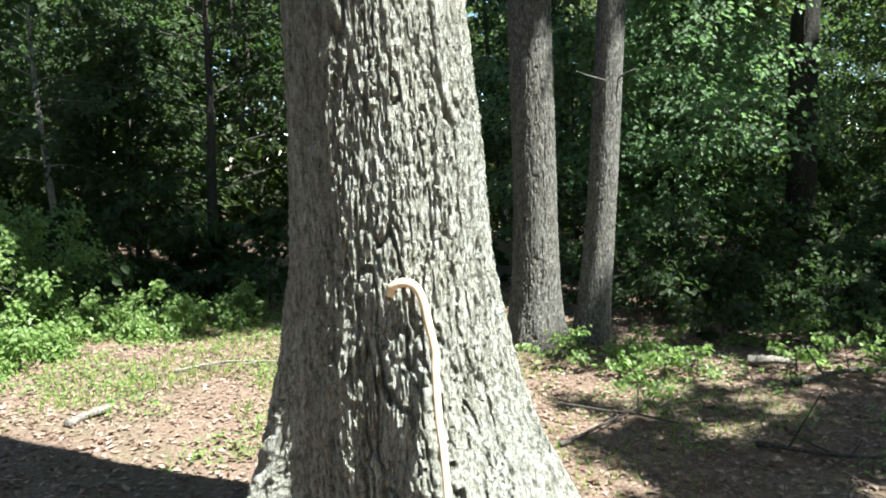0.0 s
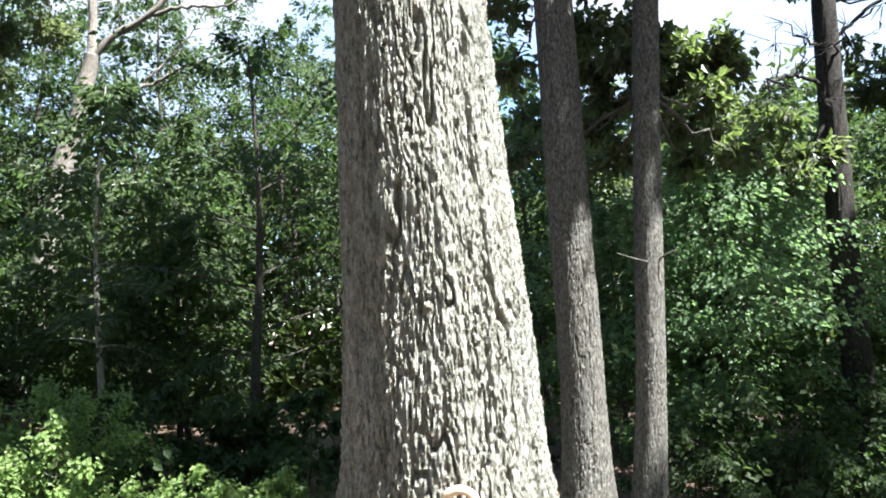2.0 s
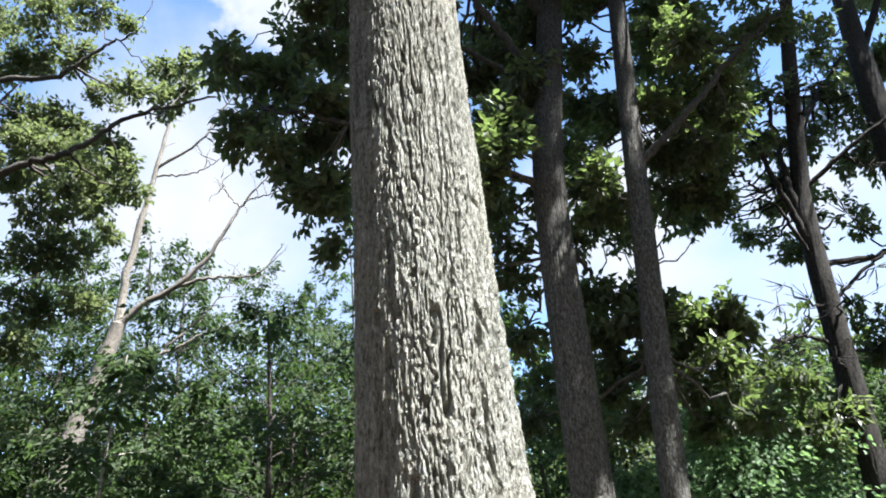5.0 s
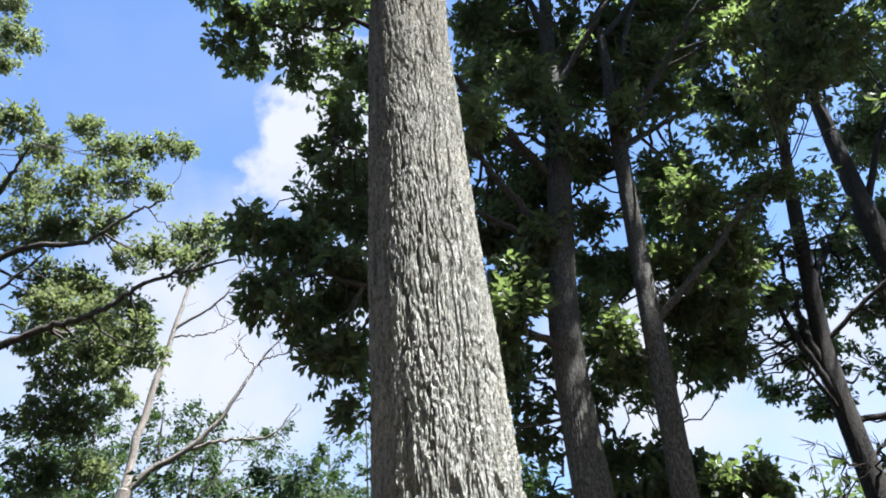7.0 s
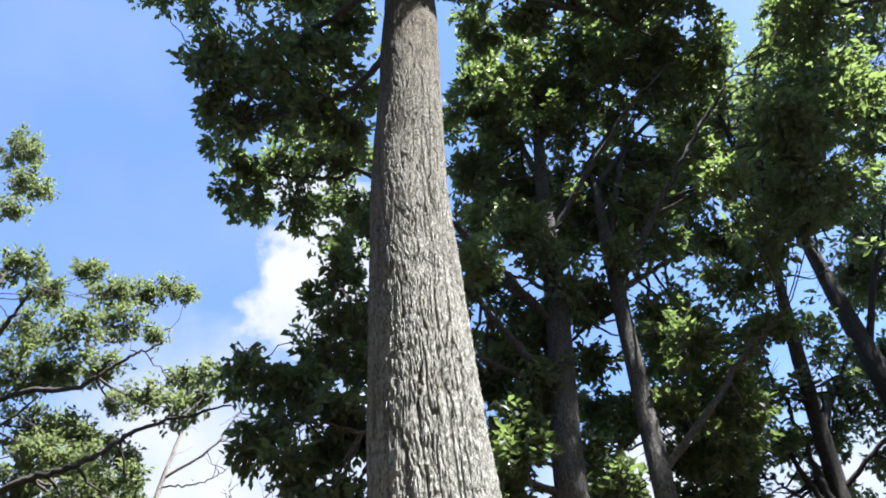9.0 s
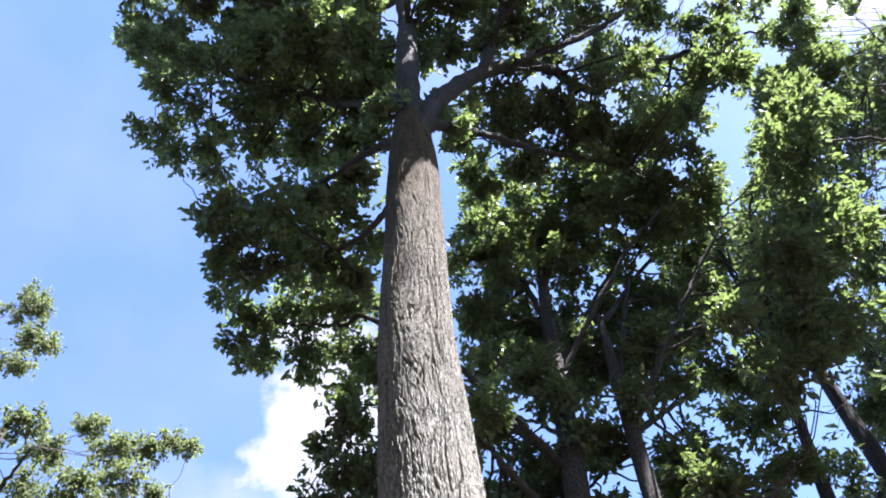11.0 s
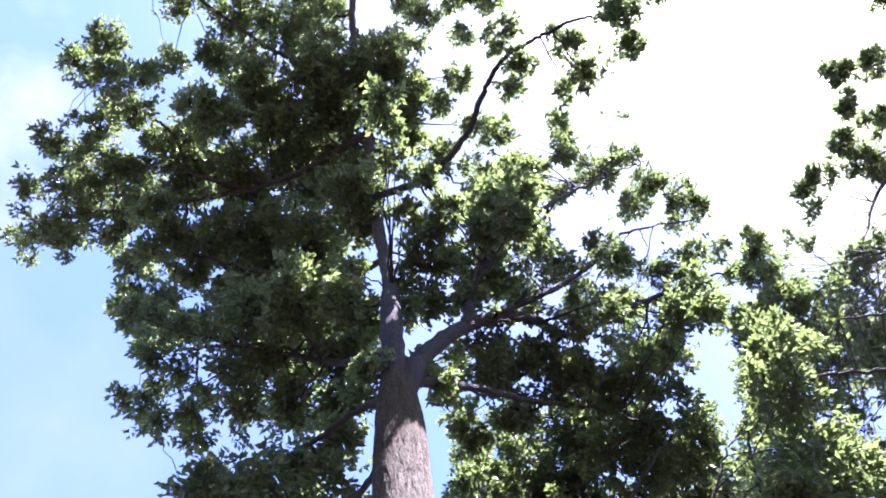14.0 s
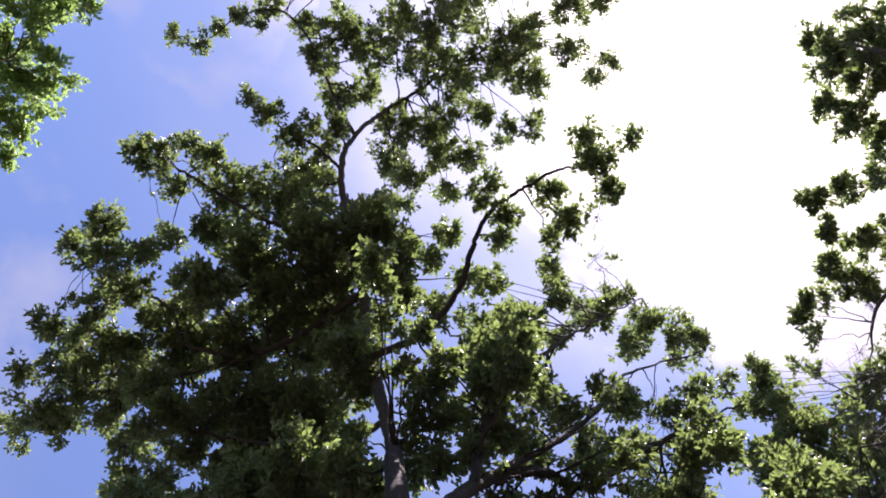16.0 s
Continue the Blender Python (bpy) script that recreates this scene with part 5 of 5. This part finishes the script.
build_tree("oak_tree", "broad green tree with long low limbs over the clearing", (-9.0, 8.6, -0.05),
           ((-9.0, 8.6, -0.15), (-9.0, 8.5, 4), (-8.8, 8.4, 8), (-8.6, 8.3, 12.5)),
           ((0, 0.3, 1, 6, 13), (0.4, 0.3, 0.26, 0.2, 0.05)),
           [(((-8.9, 8.4, 5), (-7.2, 7.6, 6.2), (-5.9, 7.2, 6.67), (-4.94, 7.2, 6.95), (-4.34, 7.2, 7.37), (-3.21, 7.2, 7.58)), 0.07, 1.2, 22, 0.3),
            (((-8.8, 8.4, 7.6), (-7.34, 8.2, 8.96), (-6.21, 8.2, 9.03), (-5.54, 8.2, 9.5), (-5.0, 8.2, 9.8)), 0.06, 1.6, 44, 0.2),
            (((-8.8, 8.4, 8.5), (-7.8, 8.0, 10.0), (-7.2, 7.6, 10.8)), 0.08, 1.6, 40, 0.2),
            (((-8.8, 8.4, 6), (-7.6, 8.0, 7.4), (-6.4, 7.8, 8.6)), 0.06, 1.5, 40, 0.2),
            (((-8.9, 8.4, 4.5), (-8.0, 9.4, 5.6), (-6.8, 9.8, 6.6)), 0.06, 1.5, 36, 0.2),
            (((-8.7, 8.4, 10), (-9.2, 7.4, 12), (-9.2, 6.6, 13.4)), 0.06, 1.6, 30, 0.2)],
           SHADE_BARK, HICKORY_LEAF, 25, segs=40, size=0.095, half=OAK_HALF, clumps=BROAD_a + BROAD_b, deep=False, dense=1.35)
build_tree("oak_tree", "tall tree whose leafy crown overhangs the clearing", (-8.0, -6.5, -0.05),
           ((-8, -6.5, -0.15), (-7.9, -6.5, 6), (-7.6, -6.3, 15)), ((0, 0.3, 1, 6, 15), (0.4, 0.3, 0.26, 0.2, 0.05)),
           [(((-7.8, -6.4, 8), (-6.2, -5.7, 12), (-5.6, -5.8, 15.5), (-5.5, -5.6, 17.2)), 0.08, 1.6, 44, 0.5),
            (((-7.8, -6.4, 9), (-7.4, -5.8, 13), (-6.6, -5.2, 16)), 0.08, 1.6, 36, 0.4)],
           SHADE_BARK, FRESH_LEAF, 26, segs=32, size=0.12, half=OAK_HALF, clumps=OVERHANG_a, deep=False)


# ---- the dead tree ----
def build_dead_tree():
    rng = np.random.default_rng(8)
    base = np.array((-7.3, 11.0, -0.05))
    tree = thing("dead_tree", "bare dead tree with a bleached forked trunk", "tree", tuple(base))
    RUNS = [
        (((-7.3, 11, -0.15), (-7.02, 11, 1.4), (-6.64, 11, 3.8), (-6.1, 11, 6.1)), 0.24, 0.13, "trunk"),
        (((-6.11, 11, 6.0), (-6.11, 11, 6.9), (-5.98, 11, 8.0), (-5.83, 11, 9.13), (-5.72, 11, 10.2), (-5.5, 11, 12.0)), 0.095, 0.02, "limb"),
        (((-6.11, 11, 6.0), (-5.81, 11, 6.36), (-5.16, 11, 6.72), (-4.7, 11, 7.21), (-4.34, 11, 7.84), (-4.11, 11, 8.27), (-3.57, 11, 8.91)), 0.085, 0.012, "limb"),
        (((-5.83, 11, 9.13), (-5.08, 11, 9.66), (-4.75, 11, 10.25), (-4.4, 11, 10.8)), 0.035, 0.008, "limb"),
        (((-5.8, 11, 8.95), (-5.03, 11, 8.99), (-4.53, 11, 9.3)), 0.025, 0.006, "limb")] + [
        (((-4.11, 11, 8.27), (-3.66, 11, 8.4), (-3.05, 11, 8.52)), 0.022, 0.006, "limb"),
        (((-4.18, 11, 8.16), (-4.48, 11, 8.53), (-4.6, 11, 8.85)), 0.02, 0.005, "limb"),
        (((-5.16, 11, 6.72), (-4.48, 11, 6.82), (-3.79, 11, 6.82), (-3.42, 11, 7.27)), 0.045, 0.01, "limb"),
        (((-6.3, 11.1, 5.3), (-5.25, 11.2, 5.63), (-4.59, 11.2, 5.93), (-3.54, 11.2, 6.21)), 0.05, 0.01, "limb"),
        (((-5.4, 11.2, 5.6), (-4.7, 11.2, 6.3), (-4.3, 11.2, 6.9)), 0.03, 0.006, "limb"),
    ]
    for pts, r0, r1, name in RUNS:
        n = 24
        path = spline(np.array(pts), n) - base
        path[1:-1] += rng.normal(0, 0.012, (n - 2, 3))
        s = Soup()
        tube(s, path, (1.0 if name == "trunk" else 0.82) * np.linspace(r0, r1, n), 12, 0.15, 4)
        if name == "limb":
            for k in range(7, n, 3):
                d = unit(rng.normal(0, 1, 3) + (0.3, 0, 0.5))
                ln = rng.uniform(0.2, 0.7)
                q = path[k] + np.linspace(0, 1, 5)[:, None] * d * ln + rng.normal(0, 0.03, (5, 3)) * np.linspace(0, 1, 5)[:, None]
                tube(s, q, np.linspace(0.012, 0.003, 5), 4)
        part(name, s, DEAD_WOOD, tree)


build_dead_tree()


# ---- woods behind the clearing ----
def build_woods_tree(label, base, height, crown_r, bare, stem_r, count, leaf, bark, seed, size=0.125, flat=0.07, group="trees of the woods", name="woodland_tree", half=PLAIN_HALF, lean=0.03):
    """A forest tree or sapling with layered sprays of leaves on near-level branches."""
    rng = np.random.default_rng(seed)
    tree = thing(name, label, "tree" if height > 2.5 else "sapling", base, group=group)
    n = 14
    tilt = rng.normal(0, lean, 2)
    t = np.linspace(0, 1, n)
    stem = np.stack([tilt[0] * height * t + 0.012 * height * np.sin(t * 5 + seed), tilt[1] * height * t + 0.012 * height * np.cos(t * 4 + seed), -0.1 + height * t], -1)
    s = Soup()
    tube(s, stem, stem_r * (1 - 0.85 * t), 8 if stem_r > 0.04 else 5, 0.08, seed)
    part("trunk" if height > 2.5 else "stem", s, bark, tree)
    wood, lv = Soup(), Soup()
    nb = max(6, int(count / 130))
    at, way = [], []
    for b in range(nb):
        u = bare + (1 - bare) * (b + rng.random()) / nb
        k = u * (n - 1)
        k0 = min(int(k), n - 2)
        p0 = stem[k0] + (stem[k0 + 1] - stem[k0]) * (k - k0)
        v = (u - bare) / (1 - bare)
        reach = crown_r * (0.35 + 0.9 * math.sin(math.pi * min(1, 0.25 + 0.75 * v)) ** 0.8) * rng.uniform(0.6, 1.15) * (1.0 if v < 0.8 else 0.75)
        az = b * 2.4 + rng.normal(0, 0.4)
        d = np.array([math.cos(az), math.sin(az), rng.uniform(0.05, 0.45) + 0.5 * v])
        m = 6
        tt = np.linspace(0, 1, m)[:, None]
        path = p0 + reach * (d * tt + np.array([0, 0, -0.3]) * tt ** 2) + rng.normal(0, 0.02 * reach, (m, 3)) * tt
        tube(wood, path, np.linspace(max(0.004, stem_r * 0.28 * (1 - 0.7 * v)), 0.003, m), 3)
        c = int(count / nb)
        w = rng.random(c) ** 0.7 * 0.85 + 0.15
        q = p0 + reach * (d * w[:, None] + np.array([0, 0, -0.3]) * w[:, None] ** 2)
        side = np.array([-math.sin(az), math.cos(az), 0])
        lat = rng.normal(0, 0.24 * reach, c) * (1.15 - 0.75 * w)
        lat = np.round(lat / (0.22 + 0.1 * rng.random())) * 0.22 * 0.6 + lat * 0.4
        q = q + side * lat[:, None] + np.stack([rng.normal(0, 0.03, c), rng.normal(0, 0.03, c), rng.normal(-0.02, flat, c) - 0.15 * np.abs(lat)], -1)
        at.append(q)
        way.append(np.array([math.cos(az), math.sin(az), -0.9]) * 0.6 + side * np.sign(lat)[:, None] * 0.8 + rng.normal(0, 0.35, (c, 3)))
    at, way = np.concatenate(at), np.concatenate(way)
    leaves(lv, at, way, size * rng.uniform(0.65, 1.3, len(at)), half, rng, level=0.5)
    part("branchwork", wood, bark, tree, kind="stuff")
    part("crown", lv, leaf, tree, smooth=False, kind="stuff")
    return tree


def build_woods():
    rng = np.random.default_rng(77)
    spots = []
    # left: a thick wall of young trees beyond the grass; right: lower, denser growth
    for k in range(34):
        x = -13.5 + 14.5 * (k + rng.random()) / 34
        y = rng.uniform(9.0, 17.5)
        h = rng.uniform(4.8, 7.4) + 0.12 * (y - 9)
        # low growth before the dead tree, and its trunk in the open
        if y < 11.2 and -0.7 < x / y < -0.56:
            y += 2.6
            x -= 1.5
        if y < 11.8 and -0.76 < x / y < -0.32:
            h = rng.uniform(2.6, 3.6)
        spots.append((x, y, h, "dark" if h < 3.7 else "left"))
    # taller slim trees rising behind the dead tree
    for k in range(9):
        y = rng.uniform(12.6, 15.5)
        spots.append((y * (-0.78 + 0.6 * (k + rng.random()) / 9), y, rng.uniform(8.2, 10.2), "dark"))
    for k in range(22):
        x = 0.6 + 12 * (k + rng.random()) / 22
        y = rng.uniform(9.0, 16.0)
        spots.append((x, y, rng.uniform(3.2, 5.2) + 0.1 * (y - 9), "right"))
    for k, (x, y, h, side) in enumerate(spots):
        leaf = (WOODS_LEAF, HEMLOCK_SHADE_LEAF, HICKORY_LEAF, HEMLOCK_SHADE_LEAF, WOODS_LEAF, MAPLE_LEAF, WOODS_LEAF)[int(rng.random() * 7)]
        # dark leaves forced on these trees in place of the woods' shade
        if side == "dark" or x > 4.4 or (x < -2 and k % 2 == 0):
            leaf = HEMLOCK_SHADE_LEAF
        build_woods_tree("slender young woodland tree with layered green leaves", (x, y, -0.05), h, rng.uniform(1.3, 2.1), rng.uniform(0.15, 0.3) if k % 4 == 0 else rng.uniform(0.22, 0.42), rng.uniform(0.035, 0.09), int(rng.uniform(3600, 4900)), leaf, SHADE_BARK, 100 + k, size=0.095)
    # the bright maple between the two slim oaks and the dark stem
    build_woods_tree("sunlit young maple with broad sprays of pale green leaves", (2.65, 8.6, -0.05), 3.5, 1.45, 0.15, 0.04, 17000, MAPLE_LEAF, SHADE_BARK, 301, size=0.062, half=BROAD_HALF)
    build_woods_tree("young maple with broad sprays of green leaves", (1.5, 8.4, -0.05), 2.9, 1.1, 0.15, 0.035, 8000, MAPLE_LEAF, SHADE_BARK, 302, size=0.062, half=BROAD_HALF)
    build_woods_tree("pale-stemmed slender young tree among darker trunks", (-4.85, 9.0, -0.05), 5.0, 1.1, 0.3, 0.05, 3600, WOODS_LEAF, BIRCH_BARK, 303, lean=0.0)
    build_woods_tree("bushy young tree beside the dead trunk", (-4.5, 10.9, -0.05), 5.0, 1.2, 0.1, 0.05, 6000, WOODS_LEAF, SHADE_BARK, 304)
    build_woods_tree("bushy young tree beside the dead trunk", (-4.3, 10.2, -0.05), 3.3, 1.2, 0.15, 0.05, 5000, WOODS_LEAF, SHADE_BARK, 305)
    # far woods, too distant to tell one tree from another
    n = 125000
    a = np.concatenate([rng.uniform(-1.35, 1.35, n - 20000), rng.uniform(1.35, 2 * math.pi - 1.35, 20000)])
    d = rng.uniform(15.5, 31, n)
    p = np.stack([np.sin(a) * d, np.cos(a) * d, 0 * a], -1)
    top = 6.5 + 2.2 * vnoise(p * 0.22, 5) + 1.2 * vnoise(p * 0.7, 6) + 0.16 * (d - 19)
    # unseen rear arc of the ring, added taller to block low sky light
    back = np.abs(a) > 1.35
    top = np.where(back, top + 5.0, top)
    p[:, 2] = rng.random(n) ** 0.95 * top
    keep = (vnoise(p * (0.8, 0.8, 1.1), 8) > -0.4) | back
    p, back = p[keep], back[keep]
    # dim undergrowth between the stems
    m = 14000
    la, ld = rng.uniform(-1.3, 1.3, m), rng.uniform(13, 19, m)
    low = np.stack([np.sin(la) * ld, np.cos(la) * ld, rng.random(m) * (1.6 + 0.8 * vnoise(np.stack([la * 9, ld * 0.5, 0 * la], -1), 12))], -1)
    p, back = np.concatenate([p, low]), np.concatenate([back, np.zeros(m, dtype=bool)])
    s = Soup()
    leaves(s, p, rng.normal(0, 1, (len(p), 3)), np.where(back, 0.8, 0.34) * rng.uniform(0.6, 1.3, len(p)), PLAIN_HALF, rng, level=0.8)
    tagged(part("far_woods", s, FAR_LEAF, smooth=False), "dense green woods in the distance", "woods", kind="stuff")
    trunks = Soup()
    for k in range(70):
        aa, dd = rng.uniform(-1.2, 1.2), rng.uniform(15, 32)
        x, y = math.sin(aa) * dd, math.cos(aa) * dd
        t = np.linspace(0, 1, 6)
        tube(trunks, np.stack([x + rng.normal(0, 0.3) * t, y + 0 * t, -0.2 + rng.uniform(3.6, 5.6) * t], -1), rng.uniform(0.06, 0.17) * (1 - 0.6 * t), 7)
    tagged(part("far_trunks", trunks, SHADE_BARK), "thin dark trunks deep in the woods", "woods", kind="stuff")


build_woods()


# ---- undergrowth ----
def build_undergrowth():
    rng = np.random.default_rng(41)
    for k in range(38):
        y = 4.8 + 2.0 * rng.random()
        x = -5.4 + (2.3 + 0.8 * (y - 4.8)) * rng.random()
        h = (1.15 if x < -3.5 else 0.42) * rng.uniform(0.5, 1.2)
        build_woods_tree("knee-high bright green seedling in the sun", (x, y, -0.02), h, h * 0.6, 0.1, 0.008, int(320 + 900 * h), FRESH_LEAF, SHADE_BARK, 500 + k, size=0.042, flat=0.05, group="seedlings", name="seedling", half=BROAD_HALF, lean=0.12)
    # dark leaf on most shrubs from here on: deep shade as leaf colour
    for k in range(26):
        x, y = 1.6 + 6.5 * rng.random(), 6.6 + 2.6 * rng.random()
        h = rng.uniform(0.6, 1.5)
        build_woods_tree("leafy green shrub at the edge of the woods", (x, y, -0.02), h, h * 0.75, 0.1, 0.012, int(380 + 420 * h), MAPLE_LEAF if k % 4 == 0 else HEMLOCK_SHADE_LEAF, SHADE_BARK, 600 + k, size=0.06, flat=0.05, group="shrubs", name="shrub", half=BROAD_HALF, lean=0.12)
    for k in range(16):
        x, y = -7 + 8 * rng.random(), 7.0 + 2.0 * rng.random()
        h = rng.uniform(0.4, 1.3)
        build_woods_tree("shaded green shrub under the trees", (x, y, -0.02), h, h * 0.75, 0.1, 0.012, int(220 + 300 * h), HEMLOCK_SHADE_LEAF, SHADE_BARK, 700 + k, size=0.09, flat=0.05, group="shrubs", name="shrub", half=BROAD_HALF, lean=0.12)
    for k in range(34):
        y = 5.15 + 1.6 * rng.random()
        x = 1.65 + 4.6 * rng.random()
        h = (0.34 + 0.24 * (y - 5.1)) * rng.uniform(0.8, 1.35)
        build_woods_tree("low dark green shrub beside the clearing", (x, y, -0.02), h, h * 0.85, 0.08, 0.01, int(420 + 500 * h), WOODS_LEAF if k % 3 == 0 else HEMLOCK_SHADE_LEAF, SHADE_BARK, 900 + k, size=0.055, flat=0.05, group="shrubs", name="shrub", half=BROAD_HALF, lean=0.12)
    for k in range(40):
        x, y = 0.7 + 3.6 * rng.random(), 4.35 + 1.0 * rng.random()
        h = rng.uniform(0.12, 0.36)
        build_woods_tree("small green seedling among fallen leaves", (x, y, -0.02), h, h * 0.7, 0.15, 0.005, int(100 + 260 * h), FRESH_LEAF, SHADE_BARK, 800 + k, size=0.04, flat=0.02, group="seedlings", name="seedling", half=BROAD_HALF, lean=0.15)


build_undergrowth()


# ---- cane leaning on the oak ----
def build_cane():
    cane = thing("walking_cane", "peeled wooden walking cane with a crook handle leaning on the oak", "cane", (0.0, 1.66, 0.0))
    path = spline([(-0.165, 2.085, 1.035), (-0.155, 2.075, 1.062), (-0.122, 2.065, 1.075), (-0.088, 2.06, 1.062), (-0.066, 2.055, 1.015),
                   (-0.052, 2.04, 0.95), (-0.036, 2.015, 0.88), (-0.036, 1.995, 0.825), (-0.03, 1.95, 0.71), (-0.014, 1.89, 0.565), (-0.006, 1.8, 0.35), (0.0, 1.66, 0.0)], 90) - np.array((0.0, 1.66, 0.0))
    r = np.interp(np.linspace(0, 1, 90), (0, 0.05, 0.2, 0.4, 1), (0.0115, 0.0135, 0.0135, 0.0125, 0.0105))
    h, f = Soup(), Soup()
    tube(h, path[43::-1], r[43::-1], 14, 0.06, 2)
    tube(f, path[42:], r[42:], 14, 0.06, 2)
    part("handle", h, CANE_WOOD, cane, "bent crook handle")
    part("shaft", f, CANE_WOOD, cane)


build_cane()


# ---- fallen wood, stub and knot ----
def fallen(name, label, category, pts, r0, r1, bark, seed, segs=10, n=26, stubs=0):
    """A piece of dead wood lying on the ground."""
    rng = np.random.default_rng(seed)
    s = Soup()
    p = spline(np.array(pts, dtype=float), n)
    p[:, 2] += ground_height(p[:, 0], p[:, 1])
    p += rng.normal(0, 0.05 * r0, (n, 3))
    tube(s, p[::-1], np.linspace(r1, r0, n), segs, 0.2, seed)
    tube(s, np.array([p[1], p[0]]), (r0 * 0.98, r0 * 0.9), segs, 0.1, seed)
    for k in range(stubs):
        q = p[int(rng.uniform(0.2, 0.9) * n)]
        d = unit(rng.normal(0, 1, 3) * (1, 1, 0.3) + (0, 0, 0.25))
        tube(s, q + np.linspace(0, 1, 5)[:, None] * d * rng.uniform(0.15, 0.4), np.linspace(r1 * 0.7 + 0.003, 0.003, 5), 5, 0.1, seed)
    return tagged(part(name, s, bark), label, category)


fallen("log", "short bleached piece of rotten log on the ground", "log", ((-2.15, 3.92, 0.02), (-2.08, 4.0, 0.03), (-2.0, 4.12, 0.03)), 0.032, 0.02, DEAD_WOOD, 3)
fallen("log", "pale split piece of log among the seedlings", "log", ((2.0, 4.72, 0.05), (2.15, 4.68, 0.06), (2.3, 4.66, 0.04)), 0.035, 0.02, DEAD_WOOD, 4)
fallen("fallen_branch", "thin grey fallen branch lying on leaves", "branch", ((2.1, 4.3, 0.03), (2.5, 4.42, 0.05), (3.0, 4.5, 0.06), (3.5, 4.7, 0.04)), 0.015, 0.006, RED_BARK, 5, stubs=5)
fallen("fallen_branch", "thin brown fallen branch on the forest floor", "branch", ((0.55, 3.5, 0.02), (0.8, 3.7, 0.04), (1.1, 3.95, 0.03)), 0.012, 0.005, SHADE_BARK, 6, stubs=3)
fallen("fallen_branch", "thin brown fallen branch on the forest floor", "branch", ((-1.9, 4.9, 0.02), (-1.6, 5.0, 0.04), (-1.2, 5.0, 0.03)), 0.012, 0.005, DEAD_WOOD, 7, stubs=2)
fallen("fallen_branch", "thin brown fallen branch on the forest floor", "branch", ((1.5, 3.4, 0.02), (1.8, 3.2, 0.04), (2.2, 3.15, 0.03)), 0.014, 0.005, SHADE_BARK, 9, stubs=3)


# ---- litter and grass ----
def scatter(n, x0, x1, y0, y1, rng):
    x, y = rng.uniform(x0, x1, n), rng.uniform(y0, y1, n)
    keep = np.hypot(x + 0.19, y - 2.44) > 0.66
    return x[keep], y[keep]


def build_litter():
    rng = np.random.default_rng(3)
    x, y = scatter(68000, -6, 6.5, 1.2, 8.6, rng)
    at = np.stack([x, y, ground_height(x, y) + rng.uniform(0.003, 0.016, len(x))], -1)
    s = Soup()
    way = np.stack([rng.normal(0, 1, len(x)), rng.normal(0, 1, len(x)), rng.normal(0, 0.16, len(x))], -1)
    leaves(s, at, way, rng.uniform(0.02, 0.055, len(x)), PLAIN_HALF, rng, fold=0.4, level=2.2)
    tagged(part("leaf_litter", s, LITTER, smooth=False), "dry brown fallen leaves covering the ground", "leaves", kind="stuff")
    g = Soup()
    n = 56000
    x, y = scatter(n, -6, 6.5, 2.8, 8.5, rng)
    p = np.stack([x, y, 0 * x], -1)
    dens = vnoise(p * 1.3, 3) + 0.5 * vnoise(p * 4, 4) + np.where(x < -0.5, np.clip((y - 3.9) * 0.5, -0.5, 0.8), -0.1)
    k = dens > 0.05
    x, y = x[k], y[k]
    at = np.stack([x, y, ground_height(x, y)], -1)
    way = np.stack([rng.normal(0, 0.5, len(x)), rng.normal(0, 0.5, len(x)), np.ones(len(x))], -1)
    leaves(g, at, way, rng.uniform(0.03, 0.085, len(x)) * np.where(x > 0, 0.7, 1.0), np.array([(0, 0), (0.4, 0.06), (1, 0)]), rng, fold=0.2, level=0.1)
    tagged(part("grass", g, GRASS, smooth=False), "thin patchy green grass in the clearing", "grass", kind="stuff")
    # low broad-leaved herbs in loose patches
    h = Soup()
    x, y = scatter(30000, -5, 5.5, 3.0, 6.5, rng)
    p = np.stack([x, y, 0 * x], -1)
    k = vnoise(p * 1.7, 8) + 0.6 * vnoise(p * 5, 9) + np.where(x < -0.5, np.clip((y - 4.0) * 0.5, -0.4, 0.35), 0.0) > 0.36
    x, y = x[k], y[k]
    at = np.stack([x, y, ground_height(x, y) + rng.uniform(0.01, 0.06, len(x))], -1)
    leaves(h, at, rng.normal(0, 1, (len(x), 3)) * (1, 1, 0.35), rng.uniform(0.014, 0.036, len(x)), BROAD_HALF, rng, fold=0.3, level=1.4)
    tagged(part("ground_herbs", h, FRESH_LEAF, smooth=False), "low patches of small green herbs on the litter", "herbs", kind="stuff")


build_litter()
